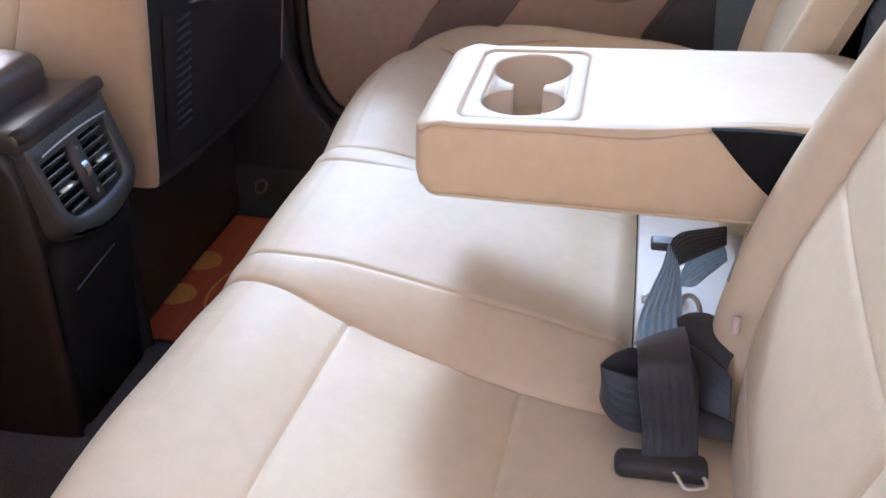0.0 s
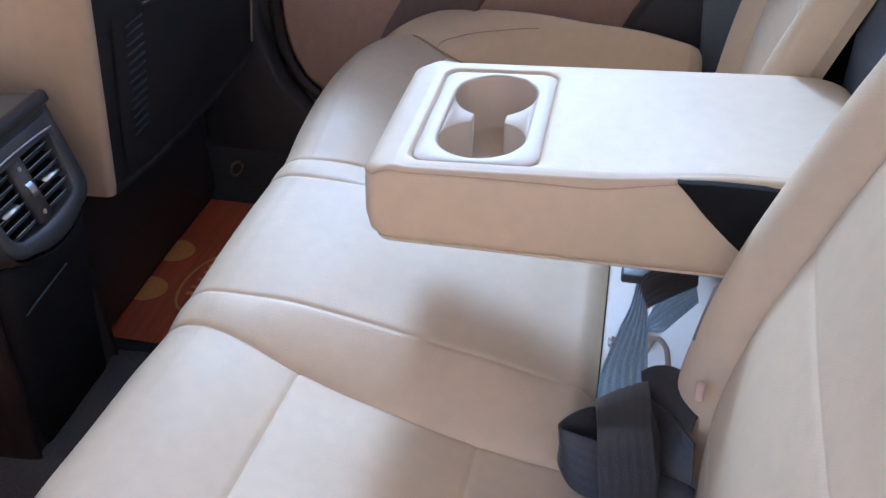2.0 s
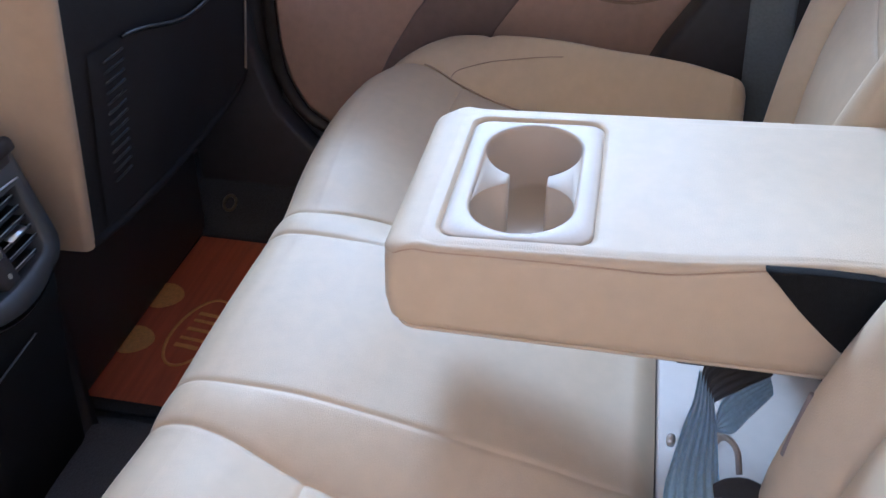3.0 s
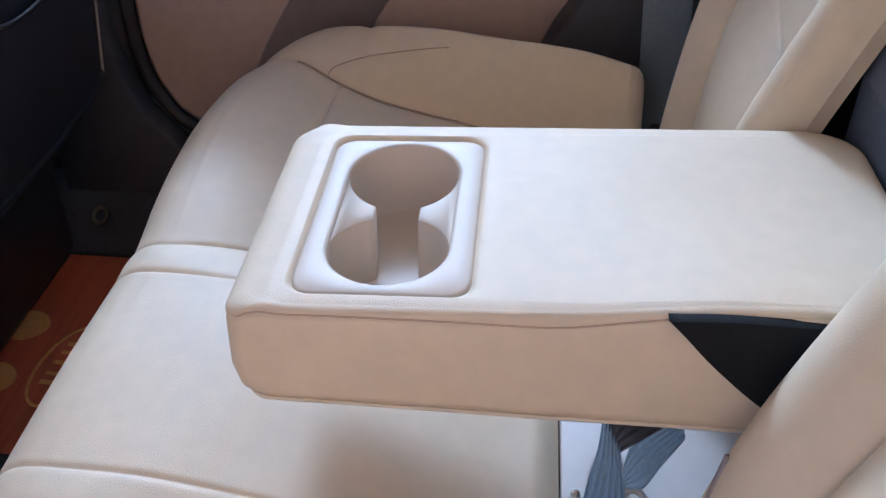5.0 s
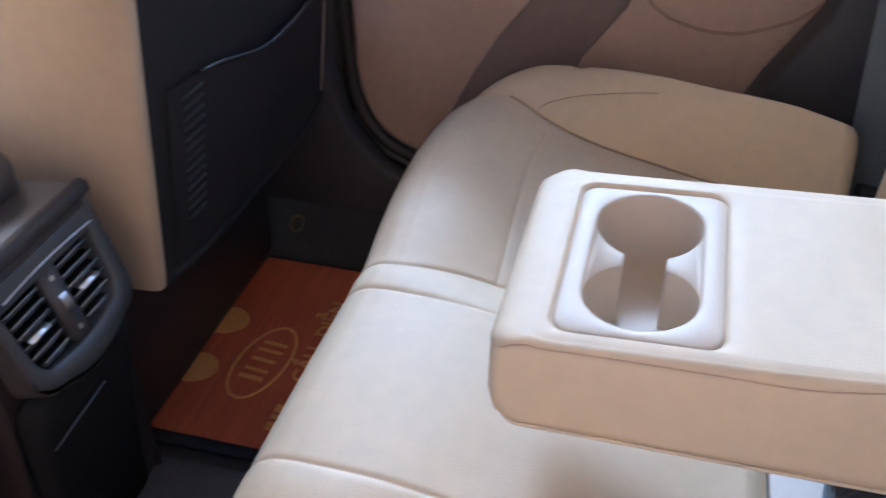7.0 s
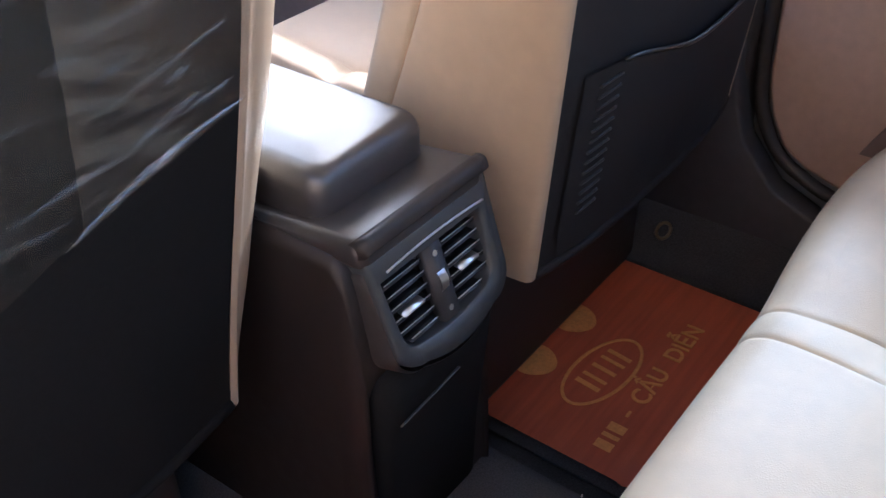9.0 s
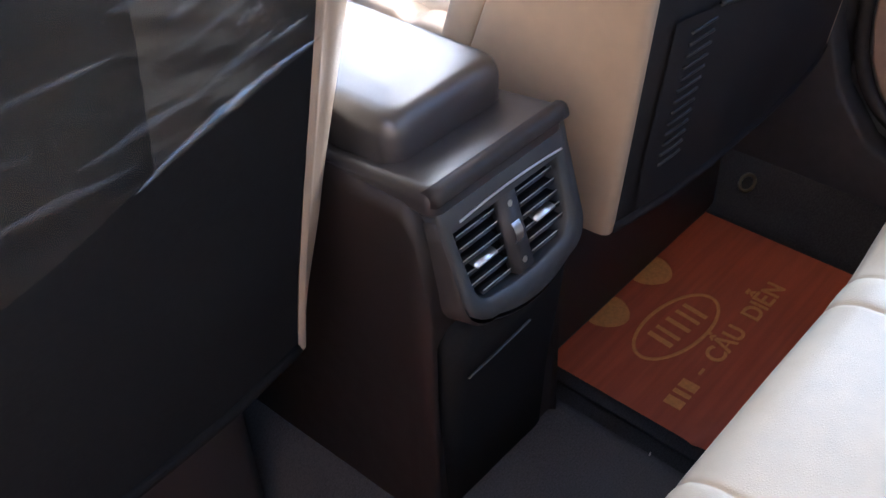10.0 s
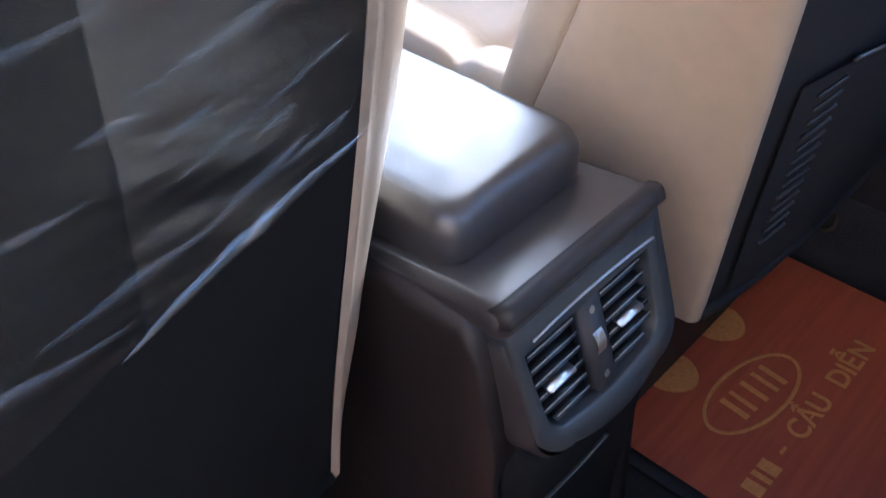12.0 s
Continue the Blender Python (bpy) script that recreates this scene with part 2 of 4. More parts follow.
def smooth_interp(x, pts):
    """Interpolation with a monotone cubic feel."""
    if x <= pts[0][0]:
        return pts[0][1]
    for k in range(len(pts) - 1):
        (a, p), (b, q) = pts[k], pts[k + 1]
        if x <= b:
            def slope(i):
                if i <= 0 or i >= len(pts) - 1:
                    j = min(max(i, 0), len(pts) - 1)
                    j0, j1 = (j, j + 1) if j == 0 else (j - 1, j)
                else:
                    j0, j1 = i - 1, i + 1
                return (pts[j1][1] - pts[j0][1]) / (pts[j1][0] - pts[j0][0])
            h, u = b - a, (x - a) / (b - a)
            m0, m1 = slope(k) * h, slope(k + 1) * h
            return (2 * u ** 3 - 3 * u ** 2 + 1) * p + (u ** 3 - 2 * u ** 2 + u) * m0 + (-2 * u ** 3 + 3 * u ** 2) * q + (u ** 3 - u ** 2) * m1
    return pts[-1][1]


def sstep(a, b, x):
    u = min(1, max(0, (x - a) / (b - a)))
    return u * u * (3 - 2 * u)


def curve_pts(ctrl, n):
    """n + 1 points of a smooth curve through the control points."""
    P = [Vector(c) for c in ctrl]
    out = []
    m = len(P) - 1
    for i in range(n + 1):
        t = m * i / n
        k = min(int(t), m - 1)
        u = t - k
        p0, p1, p2, p3 = P[max(k - 1, 0)], P[k], P[k + 1], P[min(k + 2, m)]
        out.append(0.5 * ((2 * p1) + (p2 - p0) * u + (2 * p0 - 5 * p1 + 4 * p2 - p3) * u * u + (3 * p1 - p0 - 3 * p2 + p3) * u ** 3))
    return out


def tube(name, ctrl, r, material, n=24, sides=6, flat=1.0):
    pts = curve_pts(ctrl, n)
    rings = []
    up = Vector((0.13, 0.21, 0.97))
    for i, p in enumerate(pts):
        t = (pts[min(i + 1, n)] - pts[max(i - 1, 0)]).normalized()
        a = t.cross(up).normalized()
        b = a.cross(t).normalized()
        rings.append([p + a * r * math.cos(2 * math.pi * k / sides) + b * r * flat * math.sin(2 * math.pi * k / sides) for k in range(sides)])
    return rings_mesh(name, rings, material, True, True)


def ridge(name, ctrl, half, material, n=40):
    """A low crease in a film that faces the rear: widest in its middle, running out at both ends."""
    pts = curve_pts(ctrl, n)
    rings = []
    for i, p in enumerate(pts):
        t = (pts[min(i + 1, n)] - pts[max(i - 1, 0)]).normalized()
        a = t.cross(Vector((0, -1, 0))).normalized()
        w = half * (0.08 + math.sin(math.pi * i / n) ** 0.8) * (1 + 0.35 * noise.noise((i * 0.31, half * 900, 4.0)))
        rings.append([p + a * w * k - Vector((0, 1, 0)) * 0.55 * w * (1 - k * k) for k in (-1, -0.6, -0.2, 0.2, 0.6, 1)])
    return rings_mesh(name, rings, material, closed=False)


def ribbon(name, ctrl, sides, width, material, thick=0.0016, n=28, m=14):
    """A strap through ctrl; sides: for each control point the way across it."""
    pts = curve_pts(ctrl, n)
    acr = curve_pts(sides, n)
    rings = []
    for i, p in enumerate(pts):
        t = (pts[min(i + 1, n)] - pts[max(i - 1, 0)]).normalized()
        a = (acr[i] - t * acr[i].dot(t)).normalized()
        nn = t.cross(a).normalized()
        top = [p + a * width * (k / m - 0.5) + nn * thick / 2 for k in range(m + 1)]
        bot = [p + a * width * (k / m - 0.5) - nn * thick / 2 for k in range(m, -1, -1)]
        rings.append(top + bot)
    return rings_mesh(name, rings, material, True, True)

# ---------------------------------------------------------------- the car's shell (structure)
def shell():
    ground = part("ground", box((-60, -60, -0.40), (60, 60, -0.36)), M_GROUND)
    tagged(ground, "unseen ground under the car, tinted warm for bounced light", "ground", kind="structure")
    # added wall, never in view: blocks low sky and bounces warm light
    yard = part("wall_bounce", box((-2.8, -12, -0.40), (-2.6, 1.3, 2.7), 0.02), M_BOUNCE)
    tagged(yard, "unseen ochre wall added to bounce warm light and block sky", "wall", kind="structure")
    # carpeted floor pan with a low tunnel
    us, vs = span(-0.78, 0.78, 104), span(-0.45, 2.4, 60)

    def fl(x, y):
        z = 0.10 * (1 - sstep(0.10, 0.19, abs(x))) + 0.10 * sstep(0.655, 0.76, abs(x))
        return (x, y, z + 0.002 * noise.noise((x * 25, y * 25, 0)))
    floor = part("floor", grid_mesh("floor", us, vs, fl, M_CARPET))
    tagged(floor, "black needle-felt carpet over the car floor", "floor", kind="structure")
    roof = part("ceiling", box((-0.74, -0.75, 1.45), (0.74, 1.66, 1.49), 0.012), M_ROOF)
    tagged(roof, "pale beige fabric headliner under the car roof", "ceiling", kind="structure")
    # body sides: sills, pillars and roof rails round open window spaces
    for sx, nm in ((1, "wall_right"), (-1, "wall_left")):
        w = thing(nm, (sx * 0.80, 0.4, 0.0), "body side of the car with pillars and sill", "car body", kind="structure")
        a, b = sorted((sx * 0.775, sx * 0.86))
        part("sill", box((a, -0.50, -0.22), (b, 2.4, 0.085), 0.015), M_TRIM, w)
        part("roof_rail", box((a - 0.03 if sx > 0 else a, -0.75, 1.432), (b if sx > 0 else b + 0.03, 1.66, 1.49), 0.015), M_ROOF, w)
        part("rear_quarter", box((a, -1.2, -0.2), (b, -0.51, 0.78), 0.02), M_TRIM, w)
        part("rear_pillar", prism(((-0.95, 0.78), (-0.50, 0.78), (-0.60, 1.42), (-0.75, 1.46)), (a, b), "x"), M_ROOF, w)
        part("front_quarter", box((a, 1.75, -0.2), (b, 2.6, 0.72), 0.02), M_TRIM, w)
        part("windscreen_pillar", prism(((2.25, 0.72), (2.33, 0.72), (1.68, 1.46), (1.60, 1.46)), (a, b), "x"), M_ROOF, w)
    part("centre_pillar", box((0.77, 0.468, 0.0), (0.86, 0.595, 1.42), 0.012), M_TRIM, bpy.data.objects["wall_right"])
    part("centre_pillar", box((-0.86, 0.60, 0.0), (-0.78, 0.70, 1.42), 0.012), M_TRIM, bpy.data.objects["wall_left"])
    for nm, lab, bm, m in (
            ("window_1", "light-cooling blue-tinted, unseen rear door window", prism([(0.48, 0.70), (-0.44, 0.70), (-0.44, 1.43), (0.48, 1.43)], (0.800, 0.804), "x"), M_GLASS_DARK),
            ("window_2", "clear front door window", prism([(0.57, 0.90), (2.08, 0.90), (1.66, 1.44), (0.57, 1.44)], (0.800, 0.804), "x"), M_GLASS_FRONT),
            ("window_3", "front door window on the driver's side", prism([(0.68, 0.72), (2.2, 0.72), (1.66, 1.44), (0.68, 1.44)], (-0.804, -0.800), "x"), M_GLASS),
            ("window_4", "windscreen", prism([(2.26, 0.72), (2.265, 0.72), (1.665, 1.46), (1.66, 1.46)], (-0.79, 0.79), "x"), M_GLASS),
            ("window_5", "tinted rear screen", prism([(-1.10, 0.76), (-1.105, 0.76), (-0.755, 1.46), (-0.75, 1.46)], (-0.79, 0.79), "x"), M_GLASS_REAR)):
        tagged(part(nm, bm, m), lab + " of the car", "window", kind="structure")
    dash = part("wall_front", box((-0.77, 1.65, 0.05), (0.77, 2.4, 0.72), 0.06, 4), M_TRIM)
    tagged(dash, "dark dashboard closing the cabin's front", "dashboard", kind="structure")
    shelf = part("wall_rear", box((-0.77, -1.15, 0.0), (0.77, -0.56, 0.76), 0.02), M_TRIM)
    tagged(shelf, "dark parcel shelf closing the cabin's rear", "shelf", kind="structure")


def door_panel():
    """The shut rear door across the cabin, with its pocket, dark band and black seal."""
    d = thing("door_1", (0.78, 0.0, 0.1), "shut car door trimmed in mauve-brown vinyl with a darker slanting band", "car door", kind="structure")
    outline = [(0.440, 0.70), (0.442, 0.40), (0.438, 0.315), (0.426, 0.262), (0.400, 0.215), (0.360, 0.188), (0.29, 0.165), (-0.10, 0.15), (-0.30, 0.17), (-0.44, 0.30), (-0.46, 0.70)]
    part("skin", prism(outline, (0.765, 0.80), "x", 0.006), M_DOOR, d)
    # rear slanting dark band, lower pocket rim
    part("band", prism([(0.292, 0.24), (0.246, 0.335), (0.208, 0.40), (0.163, 0.46), (0.13, 0.70), (-0.04, 0.70), (0.022, 0.465), (0.080, 0.38), (0.13, 0.24)], (0.757, 0.772), "x", 0.004), M_DOOR_D, d, "darker brown slanting band")
    part("armrest_pad", box((0.69, -0.33, 0.555), (0.77, 0.33, 0.635), 0.02, 3), M_DOOR, d)
    part("pocket_seam", tube("pocket_seam", [(0.763, 0.04, 0.535), (0.762, -0.015, 0.470), (0.761, -0.07, 0.445), (0.761, -0.13, 0.441), (0.762, -0.19, 0.460), (0.762, -0.228, 0.485), (0.763, -0.28, 0.545)], 0.0025, M_STITCH), M_STITCH, d)
    part("belt_rail", prism([(0.485, 0.64), (0.485, 0.748), (0.10, 0.752), (-0.10, 0.785), (-0.22, 0.87), (-0.30, 0.96), (-0.39, 1.12), (-0.44, 1.36), (-0.50, 1.36), (-0.50, 0.64)], (0.745, 0.83), "x", 0.008), M_TRIM, d)
    part("outer_panel", box((0.81, -0.5, -0.2), (0.86, 0.47, 0.70), 0.02), M_PAINT, d)
    # rubber seal that follows the door's lower front corner
    s = [(0.772, 0.453, 0.70), (0.772, 0.455, 0.40), (0.772, 0.451, 0.31), (0.770, 0.438, 0.255), (0.768, 0.408, 0.205), (0.766, 0.365, 0.176), (0.764, 0.29, 0.153), (0.764, 0.1, 0.14), (0.764, -0.3, 0.15)]
    seal = thing("door_seal", (0.77, 0.3, 0.12), "black rubber seal round the door opening", "seal", kind="structure")
    part("bead", tube("bead", s, 0.011, M_BLACK, 60, 8), M_BLACK, seal)
    step = part("trim", prism([(0.490, 0.42), (0.478, 0.32), (0.445, 0.225), (0.390, 0.160), (0.31, 0.125), (-0.2, 0.11), (-0.2, 0.02), (0.60, 0.02), (0.60, 0.42)], (0.725, 0.774), "x", 0.006), M_TRIM)
    tagged(step, "slate-black scuff trim along the door sill", "trim", kind="structure")
    # front door opposite the front seat
    f = thing("door_2", (0.79, 1.0, 0.1), "shut front car door in dark grey trim", "car door", kind="structure")
    part("skin", box((0.765, 0.60, 0.10), (0.80, 1.74, 0.90), 0.01), M_TRIM, f)
    part("kick_panel", box((0.752, 0.62, 0.10), (0.772, 1.72, 0.255), 0.005), M_DOOR_D, f, "brown lower door trim")
    part("moulding", box((0.748, 0.62, 0.256), (0.772, 1.72, 0.266), 0.003), M_FRAME, f, "grey trim line")
    part("outer_panel", box((0.81, 0.59, -0.2), (0.86, 1.74, 0.70), 0.02), M_PAINT, f)
    q = part("wheel_arch_trim", prism([(-0.155, 0.10), (-0.157, 0.36), (-0.175, 0.40), (-0.235, 0.50), (-0.30, 0.70), (-0.60, 0.70), (-0.60, 0.10)], (0.675, 0.752), "x", 0.01), M_TRIM)
    tagged(q, "dark slate wheel-arch trim beside the seat", "trim", kind="structure")


# ---------------------------------------------------------------- rear seat


def inner_seam(y):
    return 0.112 + 0.010 * sstep(0.1, -0.18, y)


def outer_seam(y):
    return smooth_interp(y, [(-0.30, 0.212), (-0.15, 0.204), (-0.08, 0.197), (0.094, 0.180), (0.20, 0.159), (0.27, 0.157)])


def side_seam(y):
    """Where the outboard bolster begins."""
    return smooth_interp(y, [(-0.30, 0.455), (-0.20, 0.505), (-0.10, 0.526), (0.0, 0.530), (0.05, 0.531), (0.10, 0.537), (0.14, 0.545), (0.18, 0.556), (0.27, 0.575)])


def crown(y):
    """How far the arched seam on the bolster lies from the long one."""
    return 0.05 * math.sqrt(max(0.0, 1 - (max(-0.03, y) + 0.03) ** 2 / 0.0256))


def outer_edge(y):
    return smooth_interp(y, [(-0.30, 0.52), (-0.16, 0.60), (0.0, 0.655), (0.10, 0.675), (0.18, 0.68), (0.27, 0.665)])


def bench_top(x, y):
    a = abs(x)
    zc = smooth_interp(y, [(-0.30, 0.350), (-0.16, 0.360), (-0.09, 0.374), (0.03, 0.395), (0.12, 0.409), (0.20, 0.412), (0.30, 0.412)])
    zo = smooth_interp(y, [(-0.30, 0.335), (-0.16, 0.335), (-0.08, 0.342), (0.01, 0.362), (0.094, 0.384), (0.18, 0.406), (0.30, 0.408)])
    i, o, s, e = inner_seam(y), outer_seam(y), side_seam(y), outer_edge(y)
    if a < i:
        z = zc + 0.004 * math.cos(a / i * math.pi / 2)
    elif a < o:
        u = (a - i) / (o - i)
        z = zc + (zo - zc) * u + 0.003 * math.sin(math.pi * u)
    elif a < s:
        u = (a - o) / (s - o)
        z = zo + 0.006 * math.sin(math.pi * u)
        for c0, c1 in ((-0.30, -0.08), (-0.08, 0.094), (0.094, 0.26)):
            if c0 < y - 0.01 * u < c1:
                z += 0.005 * math.sin(math.pi * (y - 0.01 * u - c0) / (c1 - c0)) * sstep(0.0, 0.2, u) * sstep(0.0, 0.2, 1 - u)
    else:
        u = min(1.0, (a - s) / max(0.01, e - s))
        hgt = smooth_interp(y, [(-0.30, 0.115), (-0.2, 0.117), (-0.05, 0.098), (0.05, 0.066), (0.12, 0.035), (0.2, 0.012)])
        z = zo + hgt * math.sin(min(1, u * 1.12) * math.pi / 2) ** 0.8 - (0.05 + hgt) * sstep(0.62, 1.0, u) * 0.9
    return z


def groove(d, w=0.0026, deep=0.0018):
    return -deep * math.exp(-(d / w) ** 2)


# the roll over the front edge: length along it, forward of the edge, drop
FRONT = [(0.0, -0.045, 0.0), (0.02, -0.026, -0.003), (0.04, -0.010, -0.013), (0.055, -0.002, -0.027), (0.08, 0.0, -0.05), (0.13, -0.004, -0.10),
         (0.20, -0.015, -0.17), (0.30, -0.04, -0.262), (0.37, -0.06, -0.33)]


def front_edge(x):
    return smooth_interp(x, [(-0.66, 0.16), (-0.62, 0.205), (-0.56, 0.232), (-0.47, 0.241), (-0.38, 0.242), (-0.29, 0.236), (-0.15, 0.232), (0.0, 0.229), (0.16, 0.229),
                             (0.30, 0.237), (0.40, 0.237), (0.50, 0.226), (0.55, 0.212), (0.60, 0.186), (0.63, 0.158), (0.68, 0.09)])


def bench_point(x, s):
    """s below 0.2 is the distance forward on top; past it the sheet rolls down over the front."""
    a = abs(x)
    y = min(s, 0.2)
    yf = front_edge(x)
    if s <= 0.2:
        yy, dz = s + (yf - 0.245) * sstep(0.02, 0.2, s), 0.0
    else:
        yy = yf + smooth_interp(s - 0.2, [(p, q) for p, q, r in FRONT])
        dz = smooth_interp(s - 0.2, [(p, r) for p, q, r in FRONT])
    z = bench_top(x, s if s < 0.16 else 0.16 + 0.04 * (1 - math.exp(-(s - 0.16) / 0.04))) + dz
    g = groove(a - inner_seam(y)) + groove(a - outer_seam(y)) + (1.6 * groove(a - side_seam(y), 0.005) if s < 0.26 else 0)
    if outer_seam(y) < a < side_seam(y):
        u = (a - outer_seam(y)) / (side_seam(y) - outer_seam(y))
        g += groove(s - 0.01 * u + 0.08) + groove(s - 0.01 * u - 0.094)
    if s < 0.135 and a > side_seam(y):       # long seam on the bolster's crown
        g += 0.9 * sstep(-0.06, 0.02, y) * groove(a - side_seam(y) - crown(y), 0.003)
    if s < -0.156:                           # rolls down into the gap behind the cushion
        z -= 0.016 * ((-0.156 - s) / 0.024) ** 2 * (1 - sstep(0.16, 0.20, a))
    # soft creases near the seams, as worn leather has
    z += 0.0008 * noise.noise((x * 18, s * 18, 2.0)) * (1 - sstep(0.14, 0.22, s))
    if s < 0.24:
        z += g
    else:
        yy += g
    return (x, yy, z)


def eased(n):
    """Steps from 0 to 1 that crowd towards both ends."""
    return [0.5 - 0.5 * math.cos(math.pi * i / n) for i in range(n + 1)]


REAR = thing("rear_seat", (0, 0, 0.02), "beige leather rear bench seat with its armrest folded down", "car seat")


def rear_bench():
    b = REAR
    rows_all = span(-0.30, 0.2, 90) + span(0.2, 0.30, 34)[1:] + span(0.30, 0.57, 24)[1:]
    rows_mid = span(-0.18, -0.15, 14) + span(-0.15, 0.2, 64)[1:] + span(0.2, 0.30, 34)[1:] + span(0.30, 0.57, 24)[1:]

    def sheet(name, lo, hi, us, vs):
        part(name, grid_mesh(name, us, vs, lambda u, s: bench_point(lo(min(s, 0.2)) * (1 - u) + hi(min(s, 0.2)) * u, s), M_LEATHER), M_LEATHER, b)
    sheet("centre_panel", lambda y: -inner_seam(y), inner_seam, eased(48), rows_mid)
    for sg in (-1, 1):
        sheet("side_strip", lambda y: sg * inner_seam(y), lambda y: sg * outer_seam(y), eased(16), rows_mid)
        sheet("bolster", lambda y: sg * side_seam(y), lambda y: sg * outer_edge(y), eased(44), [r for r in rows_all if r > -0.262])
        end = [Vector(bench_point(sg * (side_seam(-0.26) + (outer_edge(-0.26) - side_seam(-0.26)) * u), -0.26)) for u in eased(20)]
        part("bolster_end", rings_mesh("bolster_end", [end, [v + Vector((0, -0.006, -0.001)) for v in end], [v + Vector((0, -0.012, -0.005)) for v in end], [v + Vector((0, -0.017, -0.012)) for v in end], [v + Vector((0, -0.020, -0.022)) for v in end], [v + Vector((0, -0.021, -0.034)) for v in end], [Vector((v.x, v.y - 0.016, 0.27)) for v in end]], M_LEATHER, closed=False), M_LEATHER, b)
        for c0, c1, n in ((-0.32, -0.08, 34), (-0.08, 0.094, 34), (0.094, 0.57, 0)):
            vs = [c0 + (c1 - c0) * e for e in eased(n)] if n else [0.094 + 0.106 * e for e in eased(24)] + span(0.2, 0.30, 34)[1:] + span(0.30, 0.57, 24)[1:]

            def f(u, s, c0=c0, c1=c1):
                s2 = s + 0.01 * u * (1 if s < 0.1 else 1 - sstep(0.1, 0.2, s))
                y = min(s2, 0.2)
                return bench_point(sg * (outer_seam(y) * (1 - u) + side_seam(y) * u), s2)
            part("seat_panel", grid_mesh("seat_panel", eased(56), vs, f, M_LEATHER), M_LEATHER, b)
    for sg in (-1, 1):
        part("seam", tube("seam", [Vector(bench_point(sg * side_seam(y), y)) + Vector((0, 0, 0.0024)) for y in span(-0.15, 0.185, 24)], 0.0013, M_STITCH, 80, 5), M_STITCH, b)
        part("seam", tube("seam", [Vector(bench_point(sg * (side_seam(y) + crown(y)), y)) + Vector((0, 0, 0.0022)) for y in [0.13 - 0.17 * k * k / 196 for k in range(15)]], 0.0007, M_STITCH, 60, 5), M_STITCH, b)
    part("centre_end", prism([(-0.178, 0.338), (-0.1805, 0.334), (-0.1812, 0.32), (-0.1812, 0.20), (-0.17, 0.20), (-0.17, 0.334)], (-0.20, 0.20), "x", 0.002), M_LEATHER, b)
    part("base", box((-0.62, -0.28, 0.06), (0.62, 0.12, 0.27), 0.02), M_CARPET, b, "black carpeted base under the cushion")
    ln = part("seat_gap_liner", box((-0.155, -0.33, 0.330), (0.20, -0.1815, 0.352), 0.002), M_WHITE)
    tagged(ln, "pale liner in the gap behind the cushion", "liner", kind="structure")


BACK = [(0.16, -0.275), (0.23, -0.264), (0.33, -0.256), (0.386, -0.252), (0.442, -0.255), (0.54, -0.277), (0.653, -0.317), (0.726, -0.348), (0.90, -0.43), (1.0, -0.49)]


